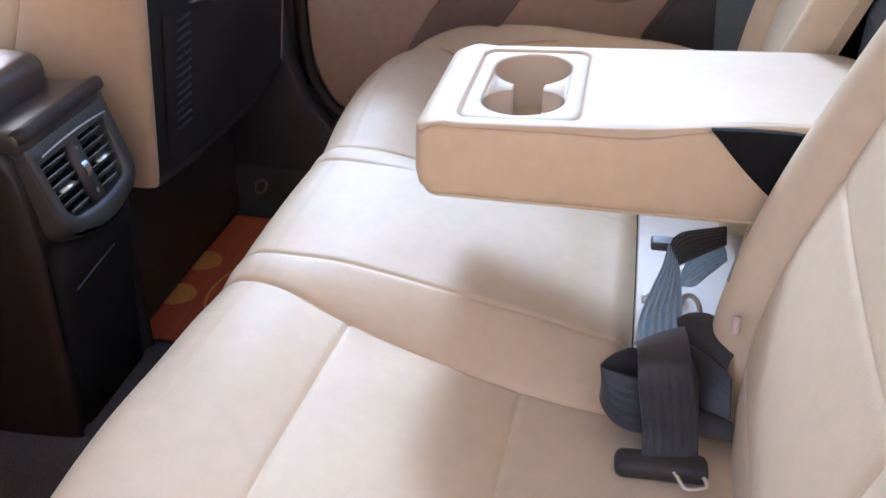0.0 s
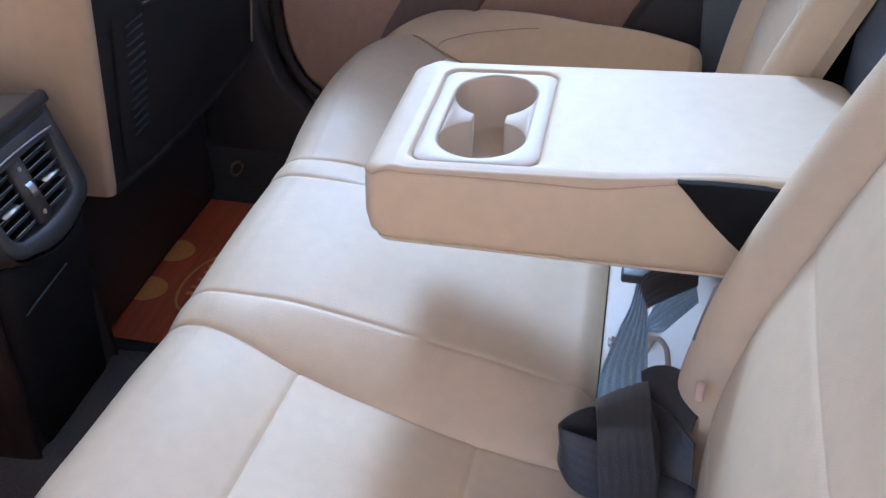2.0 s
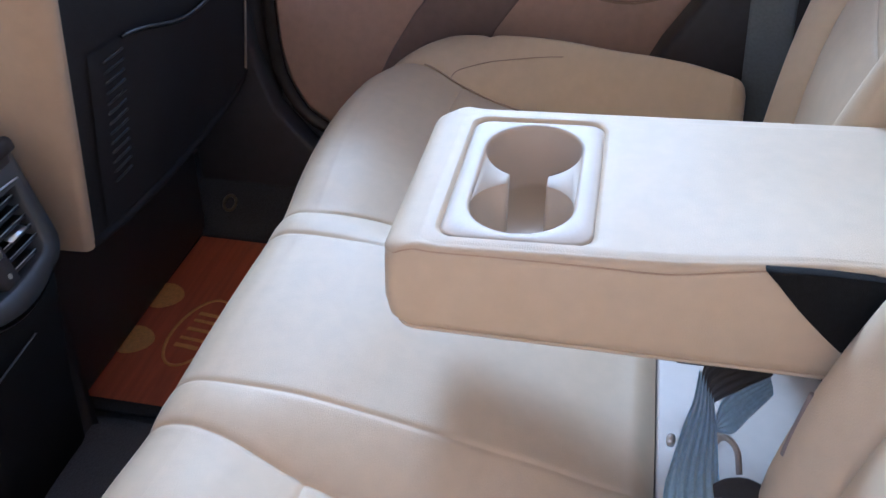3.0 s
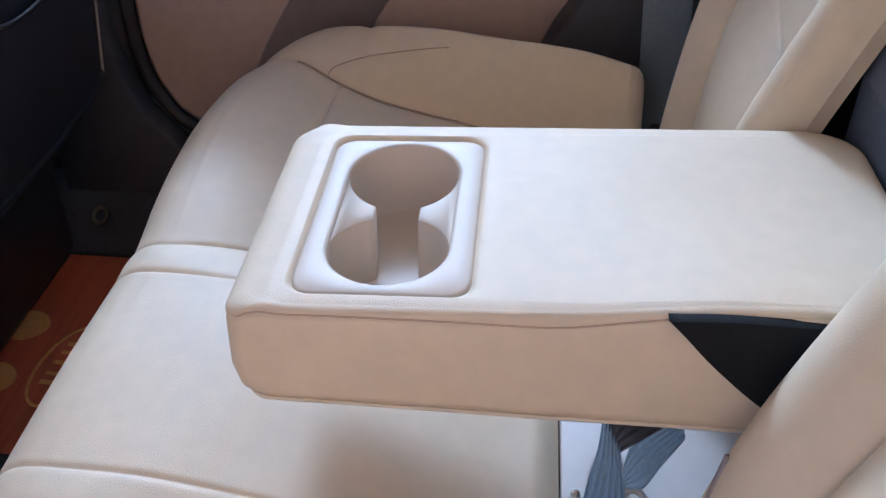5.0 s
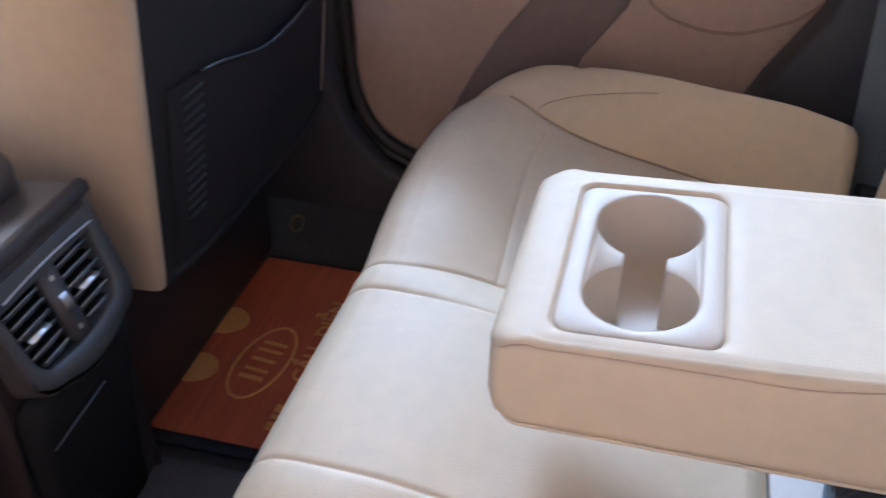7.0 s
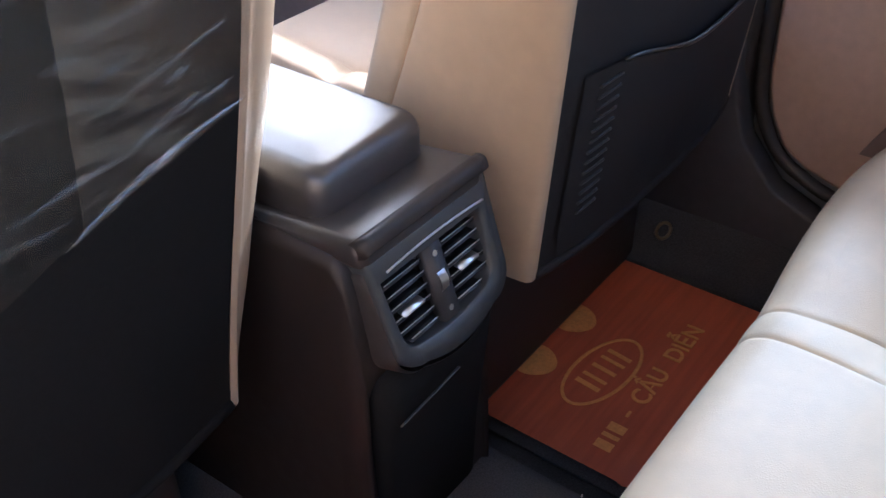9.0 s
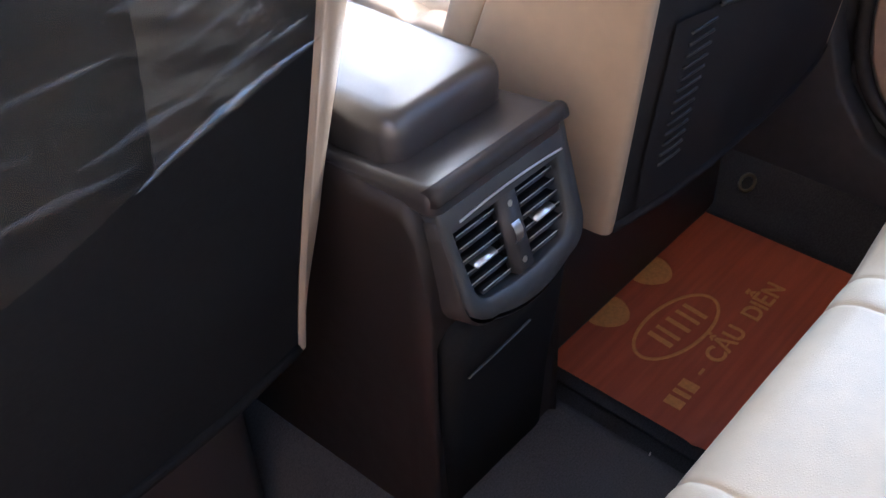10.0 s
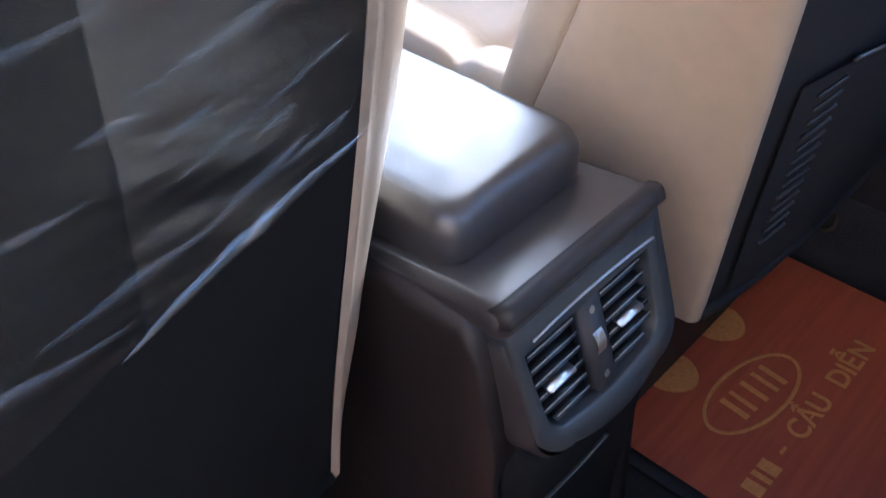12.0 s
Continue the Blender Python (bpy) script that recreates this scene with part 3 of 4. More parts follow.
def backrest(sg, x_in, x_out, ins0, ins1, back, valley, label, rise=-0.11, bay=0.045, flare=0.0):
    """One section of the rear backrest; sg is the side of the car, back how far it is set back."""
    def tilt(a):
        """How the cross seams rise or drop towards the door."""
        return 0.012 + rise * (a - 0.2)

    def pt(a, z):
        y = smooth_interp(z, BACK) - back
        if a < ins0:                                   # full roll beside the armrest bay
            u = (a - x_in) / (ins0 - x_in)
            y += 0.006 - (valley + 0.006) * (1 - math.sin(math.pi * min(1, max(0, 0.12 + 0.88 * u))) ** 0.75)
            y -= 0.022 * max(0.0, 1 - u / 0.16) ** 2
        elif a < ins1:
            u = (a - ins0) / (ins1 - ins0)
            y -= valley - 0.006 * math.sin(math.pi * u) ** 0.5
            z -= tilt(a)
            for c0, c1 in ((0.20, 0.40), (0.40, 0.580), (0.580, 0.80), (0.80, 1.0)):
                if c0 < z < c1:
                    y += 0.006 * math.sin(math.pi * (z - c0) / (c1 - c0)) * math.sin(math.pi * u) ** 0.4
            for c in (0.40, 0.580, 0.80):
                y += groove(z - c)
            z += tilt(a)
        else:
            u = (a - ins1) / (x_out - ins1)
            y -= valley * (1 - math.sin(math.pi / 2 * min(1, u * 2.0))) + 0.09 * max(0.0, (u - 0.5) / 0.5) ** 2.2
        y += groove(a - ins0, 0.003, 0.003) + groove(a - ins1, 0.003, 0.003)
        if a > ins0:                                   # wider towards the shoulder
            a = ins0 + (a - ins0) * (1 + flare * sstep(0.40, 0.64, z))
        return (sg * a, y, z)
    vs = span(0.17, 1.0, 166)

    def zone(name, a0, a1, z0, z1, n, parent, lab=""):
        rows = [z0 + (z1 - z0) * e for e in eased(40)] if z1 - z0 < 0.5 else vs
        f = (lambda a, z: pt(a, z + tilt(a))) if a0 == ins0 else pt
        return part(name, grid_mesh(name, [a0 + (a1 - a0) * e for e in eased(n)], rows, f, M_LEATHER), M_LEATHER, parent, lab)
    b = zone("backrest", ins0, ins1, 0.40, 0.58, 50, REAR, label)
    zone("inner_bolster", x_in, ins0, 0.17, 1.0, 40, b)
    zone("outer_bolster", ins1, x_out, 0.17, 1.0, 30, b)
    for z0, z1 in ((0.17, 0.40), (0.58, 0.80), (0.80, 1.0)):
        zone("insert", ins0, ins1, z0, z1, 50, b)

    def side(d, z):
        p = pt(x_in, z)
        return (sg * (x_in + 0.003 * math.sin(math.pi * min(1, d / 0.04))), p[1] - d, z)
    part("bay_side", grid_mesh("bay_side", span(0, bay, 8), vs, side, M_LEATHER), M_LEATHER, b)
    part("shell", prism([(-0.44, 0.17), (-0.37, 0.17), (-0.36, 0.45), (-0.45, 0.72), (-0.55, 0.95), (-0.59, 0.95)], sorted((sg * (x_in + 0.006), sg * (x_out - 0.05))), "x"), M_BACK, b)
    return b


def rear_backs():
    n = backrest(-1, 0.125, 0.64, 0.198, 0.475, 0.0, 0.022, "stitched leather backrest section")
    part("anchor_tag", box((-0.206, -0.262, 0.439), (-0.199, -0.2548, 0.455), 0.001, 1, Matrix.Rotation(radians(16), 4, "Y")), M_DOOR, n, "small pink-brown anchor tag")
    part("slit", tube("slit", [(-0.146, -0.2645, 0.510), (-0.152, -0.2585, 0.485), (-0.158, -0.2535, 0.462)], 0.0028, M_DOOR_D, 10), M_DOOR_D, n, "dark open slit in the cover")
    backrest(1, 0.126, 0.405, 0.188, 0.335, 0.028, 0.024, "stitched leather backrest section half in shade", 0.45, 0.014, 0.42)
    bay = thing("armrest_bay", (0, -0.45, 0.3), "black-lined recess behind the folded armrest", "recess", kind="structure")
    part("lining", prism([(-0.46, 0.30), (-0.384, 0.30), (-0.385, 0.62), (-0.47, 0.95), (-0.60, 0.95)], (-0.135, 0.14), "x"), M_LINING, bay)


# ---------------------------------------------------------------- armrest
def arm_top(y):
    return 0.5685 - 0.047 * y


def armrest():
    X0, X1, Y0, Y1 = -0.108, 0.116, -0.378, 0.033

    def plan(x0, x1, y0, y1, r):
        """Its outline from above: tight at the near front edge, well rounded at the far corners."""
        return rrect4(x0, x1, y0, y1, (max(0.014, 0.75 * r), min(0.014, r), min(0.012, r), 1.1 * r))

    def hump(x, y):
        """The pad swells over the hinge at the rear near side."""
        return 0.008 * sstep(-0.15, -0.27, y) * sstep(0.02, -0.11, x)

    def swell(x, y):
        """The top is lightly crowned behind the tray."""
        return 0.0022 * math.sin(math.pi * min(1, max(0, (x - X0) / (X1 - X0)))) * sstep(-0.12, -0.20, y)

    def fall(x, y):
        """How far below the top the side seam runs: wavy along the near side, lower over the nose."""
        side = smooth_interp(y, [(-0.40, 0.004), (-0.235, 0.004), (-0.20, 0.0055), (-0.16, 0.008), (-0.10, 0.006), (-0.03, 0.0042), (0.03, 0.004)]) if x < 0 else 0.006
        nose = sstep(0.022, 0.036, y)
        return side * (1 - nose) + 0.009 * nose

    def roll(x, y):
        """A soft rim along the nose and the far edge beside the tray."""
        return 0.0018 * math.exp(-((y - 0.016) / 0.008) ** 2) + 0.0009 * math.exp(-((x - 0.103) / 0.006) ** 2) * sstep(-0.14, -0.09, y)

    def ring(x0, x1, y0, y1, r, dz, drop=0.0):
        return [(x, y, arm_top(y) + dz + hump(x, y) + swell(x, y) - drop * fall(x, y) + roll(x, y)) for x, y in plan(x0, x1, y0, y1, r)]
    tx0, tx1, ty0, ty1 = -0.0915, 0.0925, -0.1075, 0.0025
    rings = [ring(tx0, tx1, ty0, ty1, 0.014, -0.004), ring(tx0 - 0.0015, tx1 + 0.0015, ty0 - 0.0015, ty1 + 0.0015, 0.015, -0.0012),
             ring(tx0 - 0.004, tx1 + 0.004, ty0 - 0.005, ty1 + 0.004, 0.017, 0.0008)]
    for u in span(0, 1, 24)[1:]:
        q = [tx0 - 0.004 + (X0 + 0.0045 - tx0 + 0.004) * u, tx1 + 0.004 + (X1 - 0.012 - tx1 - 0.004) * u,
             ty0 - 0.005 + (Y0 + 0.010 - ty0 + 0.005) * u, ty1 + 0.004 + (Y1 - 0.016 - ty1 - 0.004) * u]
        rings.append(ring(*q, 0.017 + 0.017 * u, 0.0008 * (1 - u * u), 0.05 * u))
    for k in range(1, 11):
        t = radians(9 * k)
        inset, f = 0.0045 - 0.0063 * math.sin(t), 0.05 + 0.93 * (1 - math.cos(t))
        rings.append(ring(X0 + inset, X1 - 2.2 * inset, Y0 + 2 * inset, Y1 + 0.003 - 2.8 * inset, 0.036, 0.0, f))
    top_rings = rings
    # wrapped sides, a little fuller in the middle, then the under side

    def low(x0, x1, y0, y1, r, z, w):
        return [(x, y, (arm_top(y) + hump(x, y) - 1.15 * fall(x, y)) * (1 - w) + z * w) for x, y in plan(x0, x1, y0, y1, r)]
    sides = [ring(X0 + 0.0006, X1 - 0.001, Y0 + 0.002, Y1 + 0.003, 0.036, 0.0, 0.96), ring(X0 - 0.0018, X1 + 0.002, Y0, Y1 + 0.006, 0.036, 0.0, 1.02),
             ring(X0 - 0.0030, X1 + 0.003, Y0, Y1 + 0.007, 0.036, 0.0, 1.12), ring(X0 - 0.0040, X1 + 0.003, Y0, Y1 + 0.0075, 0.036, -0.003, 1.15)]
    for z, o, w in ((0.494, 0.0055, 0.30), (0.494, 0.0065, 0.6), (0.494, 0.006, 0.85), (0.494, 0.0040, 0.955), (0.494, -0.001, 1.0), (0.4945, -0.03, 1.0)):
        fy = -0.002 if w < 0.5 else (-0.001 if w < 0.7 else (0.002 if w < 0.9 else (0.007 if w < 0.98 else 0.017)))
        sides.append(low(X0 - o, X1 + o - 0.001, Y0 - min(o, 0.0), Y1 + o - fy, 0.034, z, w))
    a = part("armrest", rings_mesh("armrest", sides, M_LEATHER, cap_last=True), M_LEATHER, REAR, "folded-down leather armrest with two cup holders")
    part("top_pad", rings_mesh("top_pad", top_rings, M_LEATHER), M_LEATHER, a)
    near_side = lambda pts, y0: [p for p in pts if p[1] > y0 and p[0] < -0.098]
    part("seam", tube("seam", near_side(ring(X0 - 0.0021, X1, Y0, Y1 + 0.006, 0.036, 0.0, 1.0), -0.224), 0.0007, M_SEAM, 90, 5), M_SEAM, a)
    part("piping", tube("piping", near_side(low(X0 - 0.0046, X1, Y0, Y1 - 0.003, 0.034, 0.494, 0.965), -0.36), 0.0015, M_LEATHER, 60, 6), M_LEATHER, a)
    cover = [(p.x, p.y) for p in curve_pts([(-0.222, 0.5845, 0), (-0.232, 0.574, 0), (-0.252, 0.552, 0), (-0.280, 0.526, 0), (-0.305, 0.508, 0)], 20)]
    cover += [(-0.376, 0.505), (-0.376, 0.583)] + [(p.x, p.y) for p in curve_pts([(-0.33, 0.5850, 0), (-0.28, 0.5865, 0), (-0.25, 0.5862, 0), (-0.232, 0.5850, 0)], 14)]
    part("hinge_cover", prism(cover, (-0.1172, -0.109), "x", 0.0008), M_BACK, a, "black plastic hinge cover")
    # cup tray: rim with a long opening, two lowered saddles, walls and floor
    cx, cy, R = (0.0455, -0.0425), -0.052, 0.0395

    def slot(r, n=20):
        pts = [(cx[0] + r * math.cos(t), cy + r * math.sin(t)) for t in span(-math.pi / 2, math.pi / 2, n)]
        pts += [(cx[1] + r * math.cos(t), cy + r * math.sin(t)) for t in span(math.pi / 2, 3 * math.pi / 2, n)]
        return pts
    slope = lambda pts, dz: [(x, y, arm_top(y) - 0.0005 + dz) for x, y in pts]

    def match(outline, hole):
        """The points of the outline that lie in the same direction as the hole's."""
        res = []
        for hx, hy in hole:
            d = Vector((hx - 0.0005, hy - cy)).normalized()
            best = None
            for (ax, ay), (bx, by) in zip(outline, outline[1:] + outline[:1]):
                ex, ey = bx - ax, by - ay
                det = d.x * -ey + d.y * ex
                if abs(det) < 1e-12:
                    continue
                px, py = ax - 0.0005, ay - cy
                t = (px * -ey + py * ex) / det
                u = (d.x * py - d.y * px) / det
                if t > 0 and -1e-6 <= u <= 1 + 1e-6:
                    best = (0.0005 + d.x * t, cy + d.y * t)
            res.append(best)
        return res
    hole = slot(R, 24)
    extra = []
    for i, p in enumerate(hole):           # more points along the straight flanks
        q = hole[(i + 1) % len(hole)]
        extra.append(p)
        if abs(p[0] - q[0]) > 0.03:
            extra += [(p[0] + (q[0] - p[0]) * k / 10, p[1] + (q[1] - p[1]) * k / 10) for k in range(1, 10)]
    hole = extra
    out0 = match(rrect(tx0 + 0.0014, tx1 - 0.0014, ty0 + 0.0014, ty1 - 0.0014, 0.013, 16, 8), hole)
    out1 = match(rrect(tx0 - 0.001, tx1 + 0.001, ty0 - 0.001, ty1 + 0.001, 0.015, 16, 8), hole)

    def slot_off(d):
        res = []
        for x, y in hole:
            c = min(max(x, cx[1]), cx[0])
            v = Vector((x - c, y - cy))
            v = v * ((R - d) / max(1e-9, v.length))
            res.append((c + v.x, cy + v.y))
        return res
    rr = [slope(out1, -0.008), slope(out1, -0.0018), slope(out0, -0.0003), slope(slot_off(-0.003), 0.0), slope(slot_off(-0.001), -0.0008), slope(slot_off(0), -0.003),
          slope(slot_off(0.0012), -0.055), slope(slot_off(0.006), -0.058)]
    me = rings_mesh("rim", rr, M_TRAY, cap_last=True)
    part("cup_tray", me, M_TRAY, a, "ivory plastic cup-holder insert")
    ch = 0.0155
    for sy in (-1, 1):
        n = 14
        farc = [(cx[0] - R * math.sin(t), cy + sy * (R * math.cos(t) + (0.003 if t == 0 else 0))) for t in span(0, math.acos(ch / R), n)]
        narc = [(cx[1] + R * math.sin(t), cy + sy * (R * math.cos(t) + (0.003 if t == 0 else 0))) for t in span(math.acos(ch / R), 0, n)]
        poly = farc + narc
        lower = [(x, y, arm_top(y) - 0.058) for x, y in poly]
        upper = [(x, y, arm_top(y) - 0.0045 - 0.0030 * (1 - abs(y - cy) / R)) for x, y in poly]
        inner = [(0.006 + (x - 0.006) * 0.965, cy + sy * R * 0.56 + (y - cy - sy * R * 0.56) * 0.965, z + 0.0006) for x, y, z in upper]
        part("saddle", rings_mesh("saddle", [lower, upper, inner], M_TRAY, cap_last=True), M_TRAY, a)


# ---------------------------------------------------------------- belts
def belts():
    b = thing("seat_belt", (-0.22, -0.2, 0.35), "bundled dark grey seat belt with its buckle lying on the seat", "seat belt")

    def band(left, right, ribs=0.0, bow=0.0, n=40, m=30, thick=0.0016):
        """Webbing between two edges, with its own thickness, bowed across and ribbed along."""
        A, B = curve_pts(left, n), curve_pts(right, n)
        rings, last = [], Vector((-0.5, 0, 1))
        for i, (p, q) in enumerate(zip(A, B)):
            go = (A[min(i + 1, n)] + B[min(i + 1, n)]) - (A[max(i - 1, 0)] + B[max(i - 1, 0)])
            nn = go.cross(q - p).normalized()
            if nn.dot(last) < 0:
                nn = -nn
            last = nn
            wide = (q - p).length
            top = [p.lerp(q, k / m) + nn * (bow * wide * math.sin(math.pi * k / m) + ribs * math.cos(k * math.pi * 0.4) + 0.0005 * noise.noise((i * 0.15, k * 0.1, wide * 40))) for k in range(m + 1)]
            rings.append(top + [v - nn * thick for v in reversed(top)])
        return rings_mesh("webbing", rings, M_WEB, True, True)
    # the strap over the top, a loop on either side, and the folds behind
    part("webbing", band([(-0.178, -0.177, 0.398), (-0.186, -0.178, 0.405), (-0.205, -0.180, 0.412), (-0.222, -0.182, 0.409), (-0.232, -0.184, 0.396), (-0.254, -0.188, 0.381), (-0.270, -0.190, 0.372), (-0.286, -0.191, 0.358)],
                         [(-0.146, -0.220, 0.400), (-0.156, -0.222, 0.407), (-0.185, -0.224, 0.414), (-0.213, -0.226, 0.411), (-0.224, -0.230, 0.396), (-0.244, -0.235, 0.381), (-0.262, -0.236, 0.372), (-0.278, -0.237, 0.358)], 0.00012, 0.03), M_WEB_LIT, b)
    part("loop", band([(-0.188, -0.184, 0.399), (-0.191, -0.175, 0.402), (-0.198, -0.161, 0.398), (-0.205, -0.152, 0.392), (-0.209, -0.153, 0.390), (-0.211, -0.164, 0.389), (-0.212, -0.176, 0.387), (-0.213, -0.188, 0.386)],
                      [(-0.196, -0.186, 0.374), (-0.198, -0.178, 0.372), (-0.203, -0.168, 0.368), (-0.212, -0.155, 0.364), (-0.224, -0.155, 0.361), (-0.240, -0.164, 0.358), (-0.249, -0.176, 0.357), (-0.252, -0.192, 0.357)], 0.0001, 0.03), M_WEB_LIT, b)
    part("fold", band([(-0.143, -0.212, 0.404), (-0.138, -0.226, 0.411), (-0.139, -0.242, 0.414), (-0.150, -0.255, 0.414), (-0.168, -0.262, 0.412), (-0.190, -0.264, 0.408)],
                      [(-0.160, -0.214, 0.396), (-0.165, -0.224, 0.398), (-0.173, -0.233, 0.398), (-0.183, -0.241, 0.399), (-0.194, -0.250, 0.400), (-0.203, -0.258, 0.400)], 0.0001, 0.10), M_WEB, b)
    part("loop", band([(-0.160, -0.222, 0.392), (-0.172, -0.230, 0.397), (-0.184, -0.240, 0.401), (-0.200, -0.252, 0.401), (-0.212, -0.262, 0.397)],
                      [(-0.205, -0.224, 0.374), (-0.214, -0.232, 0.372), (-0.224, -0.240, 0.370), (-0.230, -0.252, 0.370), (-0.234, -0.264, 0.370)], 0.0001, 0.05), M_WEB_LIT, b)
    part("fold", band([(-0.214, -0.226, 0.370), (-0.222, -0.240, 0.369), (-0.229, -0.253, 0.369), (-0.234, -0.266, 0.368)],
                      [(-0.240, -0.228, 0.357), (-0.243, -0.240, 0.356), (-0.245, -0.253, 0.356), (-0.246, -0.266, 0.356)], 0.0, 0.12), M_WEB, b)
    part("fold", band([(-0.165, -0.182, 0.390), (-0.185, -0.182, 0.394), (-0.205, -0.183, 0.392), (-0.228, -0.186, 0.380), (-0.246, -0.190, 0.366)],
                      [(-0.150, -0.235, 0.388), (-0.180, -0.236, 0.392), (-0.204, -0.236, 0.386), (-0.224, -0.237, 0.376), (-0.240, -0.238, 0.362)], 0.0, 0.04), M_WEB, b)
    t = part("tongue", box((-0.296, -0.246, 0.343), (-0.270, -0.169, 0.361), 0.0080, 4, Matrix.Rotation(radians(3), 4, "Z")), M_BLACK, b, "black plastic belt tongue")
    part("tongue_plate", tube("tongue_plate", [(-0.288, -0.182, 0.358), (-0.289, -0.196, 0.359), (-0.290, -0.210, 0.358), (-0.293, -0.219, 0.356)], 0.0026, M_CHROME, 16, 6, 0.6), M_CHROME, t, "bent steel tongue plate")
    loop = [(-0.290, -0.217, 0.356), (-0.299, -0.222, 0.354), (-0.305, -0.227, 0.352), (-0.304, -0.236, 0.352), (-0.300, -0.244, 0.353), (-0.291, -0.240, 0.355), (-0.287, -0.231, 0.357), (-0.289, -0.222, 0.357), (-0.290, -0.217, 0.356)]
    part("tongue_loop", tube("tongue_loop", loop, 0.0020, M_CHROME, 48, 6, 0.6), M_CHROME, t, "steel loop of the tongue")
    c = thing("centre_belt", (-0.05, -0.22, 0.34), "grey-blue centre belt strap dropping behind the cushion", "seat belt")
    def strap(left, right, ribs, material, n=36, m=36, thick=0.0016):
        """Webbing between two edges, ribbed along its length."""
        A, B = curve_pts(left, n), curve_pts(right, n)
        rings = []
        for p, q in zip(A, B):
            wide = (p - q).length
            top = [p.lerp(q, k / m) + Vector((0, 0, min(ribs, 0.05 * wide) * math.cos(k * math.pi / 3) + 0.10 * wide * math.sin(math.pi * k / m))) for k in range(m + 1)]
            rings.append(top + [v - Vector((0, 0, thick)) for v in reversed(top)])
        return rings_mesh("webbing", rings, material, True, True)
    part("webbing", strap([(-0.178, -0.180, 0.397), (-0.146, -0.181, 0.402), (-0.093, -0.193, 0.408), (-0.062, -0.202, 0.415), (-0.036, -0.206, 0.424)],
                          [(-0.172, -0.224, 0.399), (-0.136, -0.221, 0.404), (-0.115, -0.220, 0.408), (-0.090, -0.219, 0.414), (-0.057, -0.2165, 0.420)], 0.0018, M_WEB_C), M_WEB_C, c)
    # underside of the same strap, its shade painted in with the dark webbing
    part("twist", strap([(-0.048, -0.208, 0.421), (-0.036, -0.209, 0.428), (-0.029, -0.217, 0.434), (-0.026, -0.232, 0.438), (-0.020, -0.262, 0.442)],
                        [(-0.066, -0.216, 0.417), (-0.064, -0.222, 0.421), (-0.060, -0.231, 0.425), (-0.053, -0.243, 0.429), (-0.042, -0.262, 0.434)], 0.0004, M_WEB), M_WEB, c, "underside of the twisted strap, its shade painted dark")
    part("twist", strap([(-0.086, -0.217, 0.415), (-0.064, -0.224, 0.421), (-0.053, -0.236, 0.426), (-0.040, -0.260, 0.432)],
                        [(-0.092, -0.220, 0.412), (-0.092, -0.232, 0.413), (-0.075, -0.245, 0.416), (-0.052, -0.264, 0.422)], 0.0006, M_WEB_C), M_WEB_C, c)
    part("guide_ring", tube("guide_ring", [(-0.074, -0.222, 0.372), (-0.074, -0.226, 0.386), (-0.078, -0.232, 0.392), (-0.088, -0.239, 0.390), (-0.097, -0.243, 0.374)], 0.0026, M_WHITE, 30, 8), M_WHITE, c, "pale belt guide")
    part("clip", box((0.012, -0.224, 0.386), (0.032, -0.192, 0.396), 0.003), M_TRIM, c, "dark plastic belt clip")
    part("stud", box((-0.087, -0.192, 0.381), (-0.077, -0.1845, 0.390), 0.003), M_CHROME, c)
    o = thing("outboard_belt", (0.45, -0.28, 0.4), "dark grey outboard seat belt hanging before the backrest", "seat belt")
    part("anchor", box((0.532, -0.328, 0.300), (0.574, -0.300, 0.345), 0.006, 3), M_BLACK, o, "black anchor sleeve")
    part("webbing", ribbon("webbing", [(0.553, -0.312, 0.32), (0.552, -0.306, 0.39), (0.545, -0.300, 0.46), (0.536, -0.293, 0.55), (0.532, -0.288, 0.66), (0.56, -0.30, 0.90), (0.62, -0.34, 1.10)],
         [(0.30, 1, 0.05)] * 7, 0.056, M_WEB_B), M_WEB_B, o)


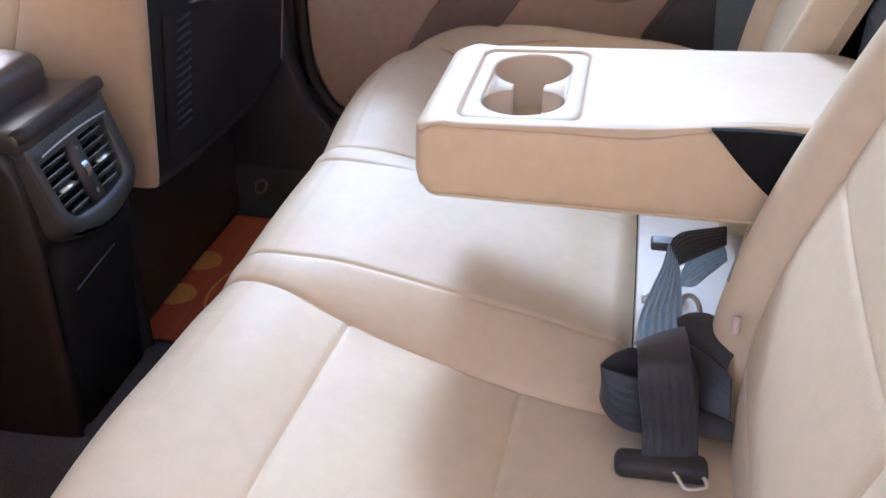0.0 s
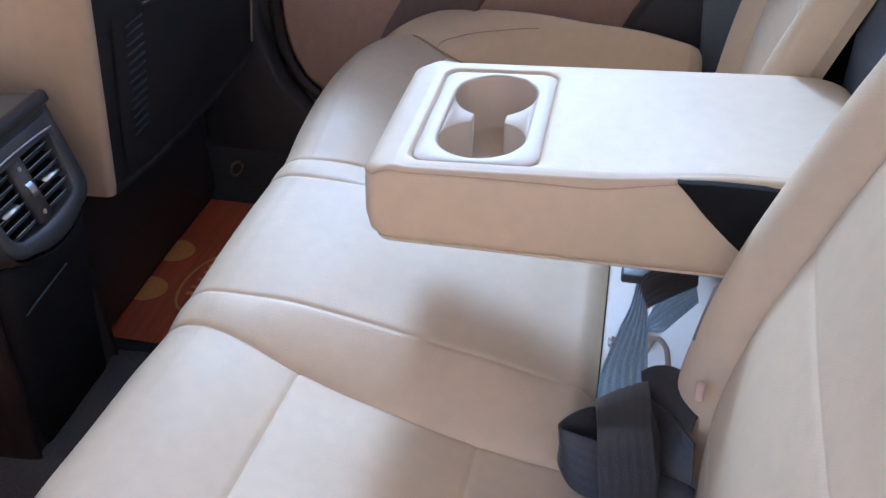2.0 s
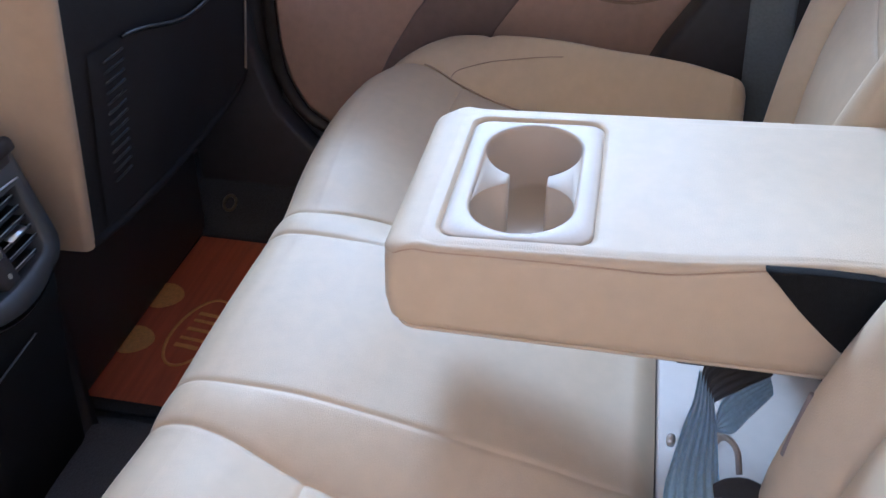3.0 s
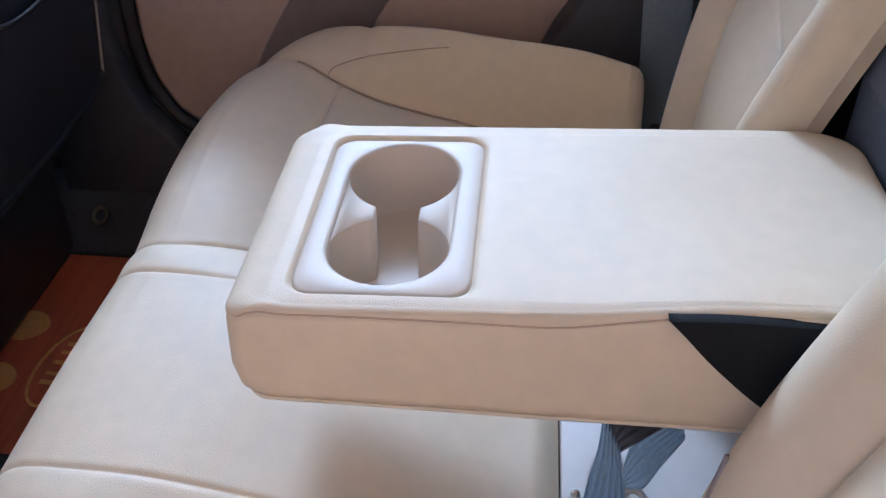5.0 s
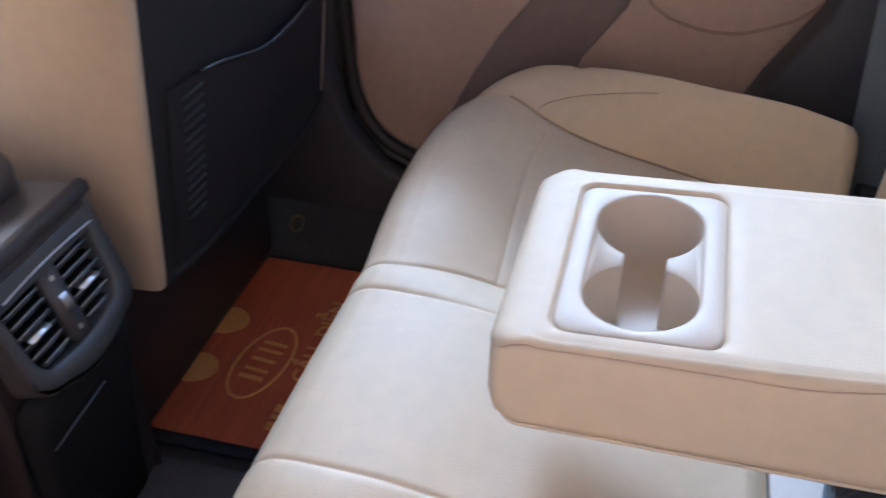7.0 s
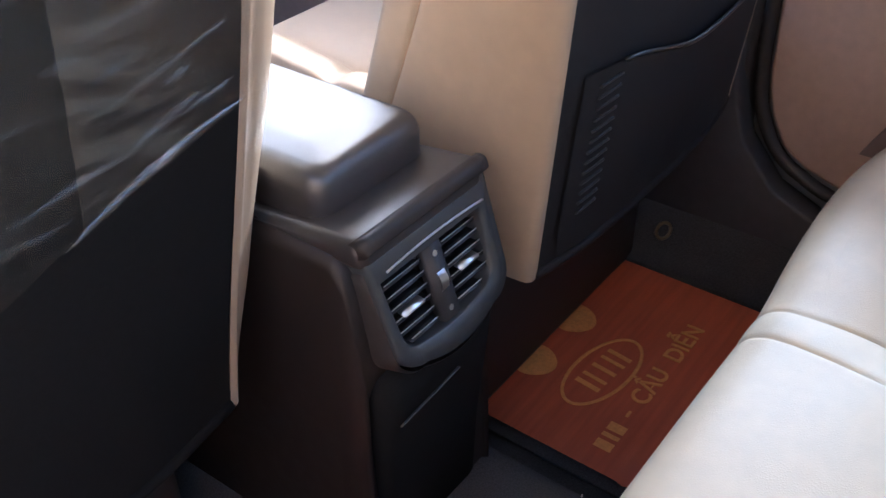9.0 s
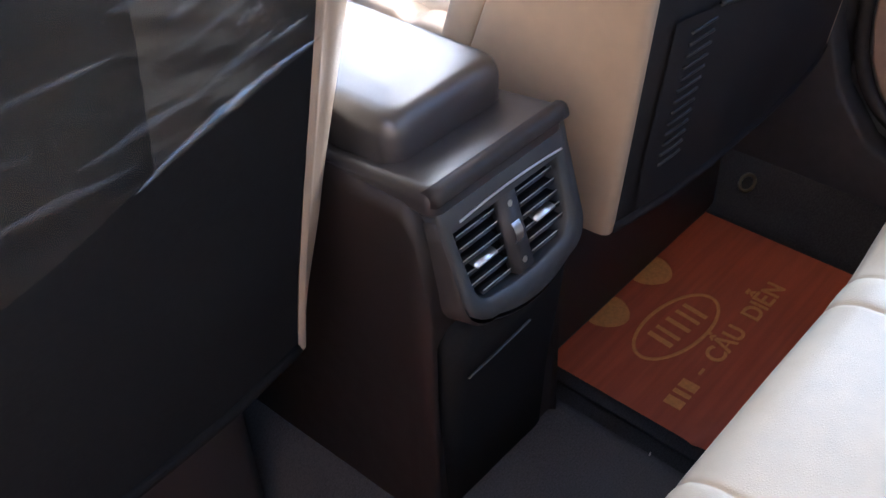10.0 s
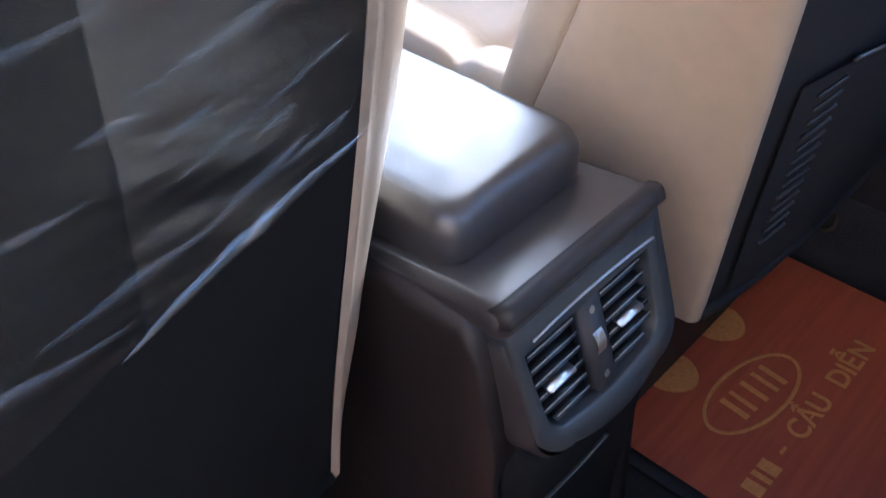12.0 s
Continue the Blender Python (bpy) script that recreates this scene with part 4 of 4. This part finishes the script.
# ---------------------------------------------------------------- console between the front seats
def console():
    c = thing("centre_console", (0, 0.7, 0.0), "dark brown plastic console with rear air vent and padded lid", "console")

    def sec(y, z0, z1, w0, w1, r=0.02):
        """A cross-section: half widths w0 at the bottom and w1 at the top."""
        pts = []
        for k in range(9):
            t = k / 8 * math.pi / 2
            pts.append((w1 - r + r * math.sin(t), z1 - r + r * math.cos(t)))
        right = pts + [(w0, z0)]
        return [(x, y, z) for x, z in right] + [(-x, y, z) for x, z in reversed(right)]
    body = [sec(0.475, 0.02, 0.34, 0.095, 0.088), sec(0.468, 0.02, 0.36, 0.100, 0.090), sec(0.472, 0.02, 0.40, 0.104, 0.092), sec(0.485, 0.02, 0.47, 0.106, 0.092), sec(0.50, 0.02, 0.488, 0.108, 0.092), sec(0.75, 0.02, 0.49, 0.112, 0.094), sec(1.45, 0.02, 0.44, 0.12, 0.11)]
    part("body", rings_mesh("body", body, M_BROWN, True, True), M_BROWN, c)
    # lower rear panel, set back under the vent, with a bright-edged flap
    part("lower_panel", prism([(0.449, 0.36), (0.452, 0.318), (0.466, 0.20), (0.476, 0.02), (0.52, 0.02), (0.52, 0.36)], (-0.085, 0.085), "x", 0.020, 4), M_BACK, c)
    part("flap_edge", tube("flap_edge", [(-0.070, 0.4505, 0.304), (-0.05, 0.4470, 0.311), (-0.02, 0.4450, 0.316), (0.012, 0.4455, 0.318)], 0.0018, M_FRAME, 24, 6, 0.5), M_FRAME, c, "thin grey trim line")
    # padded lid and the ledge behind it
    def pad(x, y0, y1, z0, z1, z2, roll, r, crown):
        """A padded cover: straight sides from z0 to z1, rolled over to z2, slightly crowned."""
        rings = [[(p, q, z) for p, q in rrect(-x + i, x - i, y0 + i, y1 - i, max(0.003, r - i), 12, 8)] for z, i in ((z0, 0.003), (z0 + 0.004, 0.0005), (z1, 0.0))]
        for k in range(1, 10):
            t = radians(10 * k)
            i = roll * (1 - math.cos(t))
            rings.append([(p, q, z1 + (z2 - z1) * math.sin(t)) for p, q in rrect(-x + i, x - i, y0 + i, y1 - i, max(0.003, r - 0.6 * i), 12, 8)])
        for i in (1.4, 1.9, 2.3):
            i *= roll
            rings.append([(p, q, z2 + crown * (i / roll - 1)) for p, q in rrect(-x + i, x - i, y0 + i, y1 - i, max(0.003, r - 0.5 * i), 12, 8)])
        return rings
    part("lid", rings_mesh("lid", pad(0.072, 0.520, 0.93, 0.488, 0.520, 0.541, 0.017, 0.022, 0.0010), M_LID, True, True), M_LID, c, "padded dark grey vinyl lid")
    ledge = [[(x, y, z + 0.13 * (0.482 - y) * sstep(0.485, 0.500, z)) for x, y, z in r] for r in pad(0.085, 0.468, 0.62, 0.478, 0.492, 0.5045, 0.010, 0.012, 0.0006)]
    part("ledge", rings_mesh("ledge", ledge, M_LID, True, True), M_LID, c)

    # the vent lies in a face that leans: lower end further back
    T0 = Vector((0, 0.4555, 0.425))
    up = Vector((0, 0.33, 1)).normalized()
    nrm = Vector((0, -1, 0.33)).normalized()

    def F(x, v, d=0.0):
        return T0 + Vector((x, 0, 0)) + up * v + nrm * d
    def outline(w0, w1, v0, v1, r, n=10, bow=0.001):
        """Wide straight top, narrower rounded bottom."""
        pts = [(w1, v1), (w1 - 0.001, v1 - 0.02)]
        for k in range(n + 1):
            t = k / n * math.pi / 2
            pts.append((w0 - r + r * math.cos(t), v0 + r - r * math.sin(t)))
        pts += [((w0 - r) * q, v0 - bow * (1 - q * q)) for q in (0.85, 0.7, 0.55, 0.4, 0.25, 0.1)]
        return pts + [(-a, b) for a, b in reversed(pts)]
    o = outline(0.081, 0.084, -0.055, 0.070, 0.030, bow=0.011)
    i = outline(0.064, 0.068, -0.036, 0.036, 0.020, bow=0.004)
    rg = [[F(x + 0.004, v, -0.02) for x, v in o], [F(x + 0.004, v, 0.000) for x, v in o], [F(x * 0.985 + 0.004, v * 0.98, 0.004) for x, v in o],
          [F(x * 1.03, v * 1.03, 0.004) for x, v in i], [F(x, v, 0.001) for x, v in i], [F(x, v, -0.03) for x, v in i]]
    part("vent_frame", rings_mesh("vent_frame", rg, M_FRAME), M_FRAME, c, "satin grey vent surround")
    part("vent_back", rings_mesh("vent_back", [[F(x * 1.02, v * 1.02, -0.026) for x, v in i], [F(x * 0.5, v * 0.5, -0.027) for x, v in i]], M_BLACK, cap_last=True), M_BLACK, c)
    o2 = outline(0.084, 0.085, -0.061, 0.05, 0.032, bow=0.012)
    part("lower_rim", rings_mesh("lower_rim", [[F(x + 0.004, v, -0.03) for x, v in o2], [F(x + 0.004, v, -0.004) for x, v in o2], [F(x * 0.97 + 0.004, v * 0.97, -0.001) for x, v in o2]], M_BLACK), M_BLACK, c)
    part("lip", rings_mesh("lip", [[F(x, v, d) for v, d in ((0.066, 0.003), (0.067, 0.0115), (0.069, 0.0145), (0.0712, 0.0154), (0.0770, 0.0154), (0.0805, 0.0142), (0.083, 0.010), (0.083, 0.004), (0.078, -0.006), (0.064, -0.010))] for x in span(-0.083, 0.083, 16)], M_BLACK, True, True), M_BLACK, c)
    part("chrome_line", tube("chrome_line", [F(x, 0.0445 - 0.02 * (x / 0.08) ** 2 * 0.2, 0.0045) for x in span(-0.06, 0.075, 8)], 0.0011, M_CHROME), M_CHROME, c)

    def slab(x0, x1, v0, v1, d0, d1, material, name, parent, label="", tilt=0.0):
        bm = box((0, 0, 0), (1, 1, 1), 0.0)
        bmesh.ops.scale(bm, vec=(x1 - x0, v1 - v0, d1 - d0), verts=bm.verts)
        bmesh.ops.bevel(bm, geom=list(bm.edges), offset=min(0.0012, (v1 - v0) * 0.3), segments=2, affect="EDGES")
        for v in bm.verts:
            q = v.co.copy()
            v.co = F(x0 + q.x, v0 + q.y + tilt * q.z, d0 + q.z)
        bmesh.ops.recalc_face_normals(bm, faces=list(bm.faces))
        for f in bm.faces:
            f.smooth = True
        return part(name, bm, material, parent, label)
    for sx in (-1, 1):
        for k in range(6):
            v = -0.0285 + 0.0116 * k
            w = 0.064 - (0.012 if k == 0 else 0.0)
            a, b = sorted((sx * 0.0145, sx * w))
            sl = slab(a, b, v - 0.0009, v + 0.0009, -0.016, -0.002, M_SLAT, "slat", c, tilt=-0.25)
            part("edge", tube("edge", [F(a + (b - a) * q, v - 0.0002, -0.0016) for q in (0.02, 0.35, 0.65, 0.98)], 0.0006, M_EDGE, 6, 5), M_EDGE, sl, "bright front edge")
        m = sx * 0.040
        slab(m - 0.015, m + 0.013, -0.0016, 0.0018, -0.006, 0.003, M_CHROME, "tab", c, "bright vent tab", tilt=-0.5)
    col = slab(-0.0105, 0.0115, -0.038, 0.038, -0.012, 0.002, M_TRIM, "wheel_column", c)
    wheel = rings_mesh("thumb_wheel", [[F(x, 0.016 * math.sin(t), 0.0135 * math.cos(t) - 0.009) for t in span(-1.3, 1.3, 14)] for x in (-0.0045, -0.004, 0.005, 0.0055)], M_CHROME, closed=False)
    part("thumb_wheel", wheel, M_CHROME, col, "bright thumb wheel")
    for v in (0.0265, -0.028):
        part("mark", rings_mesh("mark", [[F(0.0005 + 0.003 * math.cos(t) * q, v + 0.003 * math.sin(t) * q, 0.0022) for t in span(0, 2 * math.pi * 15 / 16, 15)] for q in (1, 0.5)], M_CHROME, cap_last=True), M_CHROME, col)


# ---------------------------------------------------------------- front seats
def seat_back(sg, x_in, x_out, y_bot, z_bot, lean, flare, name_label, film):
    """A front seat seen from behind: black back panel, tan sides."""
    s = thing("front_seat", (sg * (x_in + x_out) / 2, y_bot + 0.3, 0.03), name_label, "car seat", "front seats")
    H = 0.72
    BK = M_BACK if film else M_BACK_P
    cx = (x_in + x_out) / 2

    def prof(z):
        """Half width and rear position at a height."""
        u = z / H
        w = (x_out - x_in) / 2 + flare * sstep(-0.08, 0.5, z)
        if u > 0.75:
            w -= 0.10 * (u - 0.75) ** 2 / 0.0625
        return w, y_bot - lean * z

    def pt(u, z):
        """u runs -1..1 over the back panel."""
        w, y = prof(z)
        return (sg * (cx + u * (w - 0.012)), y - 0.018 * (1 - abs(u) ** 3) + 0.003 * noise.noise((u * 3, z * 6, sg)), z_bot + z)
    def thick(z):
        return 1 + 1.2 * max(0.0, 0.26 - z) - 0.9 * max(0.0, z - 0.26)
    zs = span(0, H, 60)
    def side_line(z):
        """Where the seam runs on the side: forward at the bottom, back towards the shoulder."""
        return 0.71 - 0.5 * (z - 0.12)
    part("back_panel", grid_mesh("back_panel", span(-1, 1, 48), zs, pt, BK), BK, s, "black fabric back panel")
    for e in (-1, 1):
        # tan leather side: wraps from the back panel's edge round to the front bolster
        def sd(q, z):
            w, y = prof(z)
            full = 0.2 + 3.5 * sstep(-0.02, 0.12, z) + 0.9 * sstep(0.1, 0.3, z) if film else 0.25 + 0.75 * sstep(0.0, 0.38, z)
            dx = smooth_interp(q, [(0, -0.013), (0.04, -0.004), (0.09, 0.004), (0.2, 0.011), (0.4, 0.012), (0.7, 0.012), (0.85, 0.006), (1.0, -0.03)])
            dy = smooth_interp(q, [(0, -0.0015), (0.04, -0.001), (0.09, 0.008), (0.2, 0.034), (0.4, 0.095), (0.7, 0.165), (0.85, 0.194), (1.0, 0.208)])
            dy *= thick(z)
            g = 0.003 * math.exp(-abs(q - side_line(z)) / 0.02)
            return (sg * (cx + e * (w + (dx if dx < 0 else dx * full) - g)), y + dy, z_bot + z)
        def sewn(u, z):
            """The side's rows, one of which runs along the seam."""
            c = side_line(z)
            return sd(u / 0.6 * c if u < 0.6 else c + (u - 0.6) / 0.4 * (1 - c), z)
        part("side", grid_mesh("side", [0.6 * e for e in eased(50)] + [0.6 + 0.4 * e for e in eased(36)][1:], zs, sewn, M_LEATHER_F), M_LEATHER_F, s, "tan leather side")
        if not film:
            part("side_seam", tube("side_seam", [Vector(sd(side_line(z), z)) + Vector((sg * e * 0.0004, 0, 0)) for z in span(0.05, 0.55, 20)], 0.0009, M_SEAM, 60), M_SEAM, s)
    part("bottom_hem", tube("bottom_hem", [pt(u, 0.004) for u in span(-1, 1, 12)], 0.006, BK), BK, s)

    def fr(u, z):
        w, y = prof(z)
        return (sg * (cx + u * (w - 0.03)), y + 0.204 * thick(z) - 0.05 * sstep(0.0, 0.5, 1 - abs(u)), z_bot + z)
    part("front_face", grid_mesh("front_face", span(-1, 1, 40), zs, fr, M_LEATHER_F), M_LEATHER_F, s)

    def cu(u, y):
        a = abs(u)
        z = 0.430 + 0.045 * sstep(0.45, 0.8, a) - 0.17 * sstep(0.86, 1.0, a) ** 2
        z += groove(a - 0.60, 0.02, 0.008) + groove(y - 0.787 - 0.06 * (u * sg), 0.013, 0.010)
        z += 0.012 * sstep(0.75, 0.88, y) - 0.20 * sstep(0.92, 1.05, y) ** 2
        return (sg * (cx + u * ((x_out - x_in) / 2 + 0.015)), y, z)
    part("cushion", grid_mesh("cushion", span(-1, 1, 70), span(y_bot + 0.10, 1.05, 80), cu, M_LEATHER_F), M_LEATHER_F, s)
    part("base", box((min(sg * (x_in + 0.01), sg * (x_out - 0.01)), y_bot + 0.10, 0.02), (max(sg * (x_in + 0.01), sg * (x_out - 0.01)), 0.98, z_bot - 0.03), 0.02), M_BLACK, s)
    if not film:
        # flat map pocket, with a piped mouth and gathered edge
        def pk(u, v):
            z = 0.015 + v * (0.180 + 0.034 * sstep(0.0, -0.8, u))
            p = pt(u * 0.9, z)
            return (p[0], p[1] - 0.004 - 0.008 * v * (1 - u * u), p[2])
        part("pocket", grid_mesh("pocket", span(-1, 1, 30), span(0, 1, 12), pk, BK), BK, s)
        part("pocket_piping", tube("pocket_piping", [pk(u, 1.0) for u in span(-0.75, 1, 14)], 0.0026, M_SLAT, 40), M_SLAT, s)
        for k in range(13):                            # gathers down the pocket's inner edge
            v = 0.92 - 0.058 * k
            part("gather", tube("gather", [Vector(pk(u, v + 0.16 * (u + 0.90))) - Vector((0, 0.0010, 0)) for u in (-0.90, -0.86, -0.81, -0.76)], 0.0017, M_SLAT, 8, 5), M_SLAT, s)
    else:
        def hem(u):
            return smooth_interp(u, [(-1.05, 0.289), (-0.91, 0.287), (-0.726, 0.282), (-0.533, 0.268), (-0.437, 0.259), (-0.2, 0.238), (0.2, 0.22), (1.0, 0.22)])

        def fm(u, z, off=0.0):
            zz = hem(u) + z
            p = pt(u * 1.012, min(zz, H))
            n1 = noise.noise((u * 0.9 + 3, (26 * zz - 3.2 * u) * 1.3, 7.0))
            n2 = noise.noise((u * 0.7, zz * 6 - u * 1.5, 3.0))
            return (p[0], p[1] - 0.008 - off - 0.003 * max(0.0, n1 - 0.1) - 0.002 * n2, p[2])
        fl = part("protective_film", grid_mesh("protective_film", span(-1, 1, 110), span(0, H - 0.30, 150), fm, M_FILM), M_FILM, s, "crinkled clear plastic film")
        part("film_overlap", grid_mesh("film_overlap", span(-1, -0.47, 40), span(0.004, H - 0.30, 130), lambda u, z: fm(u, z, 0.003 + 0.001 * noise.noise((u * 5, z * 14 - u * 4, 1.0))), M_FILM_OVER), M_FILM_OVER, fl, "second layer of the film")
        part("film_hem", ridge("film_hem", [Vector(fm(u, 0.001, 0.003)) for u in span(-0.97, -0.42, 24)], 0.0046, M_FILM_HEM, 60), M_FILM_HEM, s, "bright folded hem")
        part("film_fold", ridge("film_fold", [Vector(fm(-0.74 + 0.012 * k, 0.0022 + 0.0012 * math.sin(k * 0.9), 0.005)) for k in range(8)], 0.0042, M_FILM_HEM), M_FILM_HEM, fl, "bright pinched fold of film")
        # long pinched creases, each rising towards the inner side
        for u0, u1, z0, z1, r in ((-0.31, -0.61, 0.294, 0.301, 0.0040), (-0.61, -0.80, 0.301, 0.315, 0.0046), (-0.10, -0.44, 0.281, 0.278, 0.0040), (-0.12, -0.24, 0.317, 0.316, 0.0026),
                                  (-0.53, -0.63, 0.354, 0.358, 0.0034), (-0.70, -0.78, 0.331, 0.335, 0.0034), (-0.74, -0.92, 0.306, 0.310, 0.0030), (-0.42, -0.52, 0.373, 0.372, 0.0034),
                                  (-0.55, -0.90, 0.335, 0.352, 0.0026), (-0.50, -0.95, 0.380, 0.398, 0.0034), (-0.15, -0.42, 0.345, 0.350, 0.0026), (-0.20, -0.50, 0.410, 0.420, 0.0030)):
            us = [u0 + (u1 - u0) * k / 12 for k in range(13)]
            part("crease", ridge("crease", [Vector(fm(u, z0 + (z1 - z0) * k / 12 - hem(u) + 0.0006 * math.sin(k * 0.6 + u0 * 9), 0.0045)) for k, u in enumerate(us)], r, M_FILM_CREASE), M_FILM_CREASE, fl)
    return s


def front_seats():
    seat_back(-1, 0.158, 0.665, 0.561, 0.342, 0.06, 0.078, "front seat with black back under crinkled clear film", True)
    seat_back(1, 0.147, 0.655, 0.456, 0.326, 0.10, 0.010, "front seat with black back and tan leather sides", False)


# ---------------------------------------------------------------- floor mats
def text_mesh(body, size, name, bold=0.0):
    cu = bpy.data.curves.new(name, "FONT")
    cu.body, cu.size, cu.align_x, cu.align_y = body, size, "CENTER", "CENTER"
    cu.extrude, cu.offset = 0.0006, bold
    tmp = bpy.data.objects.new(name, cu)
    scene.collection.objects.link(tmp)
    bpy.context.view_layer.update()
    me = bpy.data.meshes.new_from_object(tmp.evaluated_get(bpy.context.evaluated_depsgraph_get()))
    bpy.data.objects.remove(tmp)
    me.materials.clear()
    me.materials.append(M_GOLD)
    return me


def mat_thing(sg, x0, x1, printed):
    m = thing("floor_mat", (sg * (x0 + x1) / 2, 0.45, 0.004), "dark red wood-look vinyl floor mat with gold print", "floor mat", "floor mats")
    ZM = 0.012

    def s(x, y):
        """The sheet's height: gently wavy, with one crease across the near inner corner and the flap beyond it lifted."""
        d = (abs(x) - 0.228) * 0.38 + (y - 0.352) * 0.925
        return ZM + 0.0006 * noise.noise((x * 6, y * 6, 1.0)) - 0.0004 - 0.0035 * math.exp(-(d / 0.006) ** 2) + 0.006 * sstep(0.0, -0.05, d)

    def lie(x, y):
        """The mat lies a little askew."""
        u = (abs(x) - x0) / (x1 - x0)
        return (x, y - 0.010 * u)
    part("sheet", grid_mesh("sheet", span(sg * x0, sg * x1, 70), span(0.27, 0.578, 70), lambda x, y: (*lie(x, y), s(x, y)), M_WOOD), M_WOOD, m)
    part("binding", prism([lie(a, b) for a, b in rrect(min(sg * x0, sg * x1) - 0.016, max(sg * x0, sg * x1) + 0.016, 0.252, 0.594, 0.03, 4, 5)], (0.001, 0.0065), "z", 0.002), M_CARPET, m, "black edge binding")
    if not printed:
        return
    ox, oy = 0.383, 0.471
    Z0 = ZM + 0.0006

    def flat(name, polys, label=""):
        part(name, polys, M_GOLD, m, label)
    n = 48
    a, b, w, tilt = 0.082, 0.040, 0.0050, radians(-6)

    def turned(x, y):
        return ox + x * math.cos(tilt) - y * math.sin(tilt), oy + x * math.sin(tilt) + y * math.cos(tilt)
    ring = [[(*turned((a - d) * math.cos(t), (b - d) * math.sin(t)), Z0 + h) for t in span(0, 2 * math.pi * (n - 1) / n, n - 1)] for d, h in ((0, 0), (0, 0.0008), (w, 0.0008), (w, 0))]
    flat("oval", rings_mesh("oval", ring, M_GOLD), "gold oval outline")
    # plain marks inside the oval, in place of the maker's letters
    for dx, wide in ((-0.036, 0.008), (-0.019, 0.006), (0.003, 0.007), (0.024, 0.006), (0.041, 0.007)):
        flat("mark", prism([turned(dx + p, q) for p, q in ((-wide / 2, -0.019), (wide / 2, -0.019), (wide / 2, 0.019), (-wide / 2, 0.019))], (Z0, Z0 + 0.0009), "z"))
    # lettering line: the maker's name as plain bars, then the readable place name
    for k, wide in enumerate((0.015, 0.007, 0.015)):
        x = (0.256, 0.278, 0.291)[k]
        flat("bar", box((x, 0.391, Z0), (x + wide, 0.415, Z0 + 0.0009)))
    flat("dash", box((0.324, 0.401, Z0), (0.336, 0.405, Z0 + 0.0009)))
    for word, cxx in (("C\u1ea6U", 0.394), ("DI\u1ec4N", 0.501)):
        me = text_mesh(word, 0.037, "word", 0.0006)
        ob = part("word", me, M_GOLD, m)
        ob.matrix_parent_inverse = m.matrix_world.inverted()
        ob.location = (cxx, 0.403, Z0 + 0.0006)
    # two footprints
    for fx, fy in ((0.347, 0.557), (0.458, 0.557)):
        pts = [(fx + (0.032 + 0.006 * math.sin(t)) * math.cos(t), fy + 0.030 * math.sin(t)) for t in span(0, 2 * math.pi * 23 / 24, 23)]
        flat("footprint", prism([p for p in pts], (Z0, Z0 + 0.0008), "z"))


def mats():
    mat_thing(1, 0.222, 0.632, True)
    mat_thing(-1, 0.195, 0.620, False)
    e = thing("mat_eyelet", (0.698, 0.538, 0.022), "small tarnished brass ring eyelet in the carpet", "eyelet")
    part("ring", tube("ring", [(0.698 + 0.011 * math.cos(t), 0.538 + 0.011 * math.sin(t), 0.044 + 0.009 * math.cos(t)) for t in span(0, 2 * math.pi, 16)], 0.0030, M_BRASS, 32), M_BRASS, e)
    # crumbs and lint on the carpet
    rnd = random.Random(5)
    bm = bmesh.new()
    for k in range(14):
        x, y = rnd.uniform(-0.62, 0.16), rnd.uniform(0.20, 0.44)
        r = rnd.uniform(0.0008, 0.0017)
        z = 0.10 * (1 - sstep(0.10, 0.19, abs(x)))
        bmesh.ops.create_icosphere(bm, subdivisions=1, radius=r, matrix=Matrix.Translation((x, y, z + 0.002)) @ Matrix.Rotation(rnd.uniform(0, 3), 4, "Z") @ Matrix.Diagonal((1.8, 0.7, 0.6, 1)))
    tagged(part("crumbs", bm, M_WHITE), "pale crumbs and lint scattered on the carpet", "crumbs", kind="stuff")


shell()
door_panel()
rear_bench()
rear_backs()
armrest()
belts()
console()
front_seats()
mats()
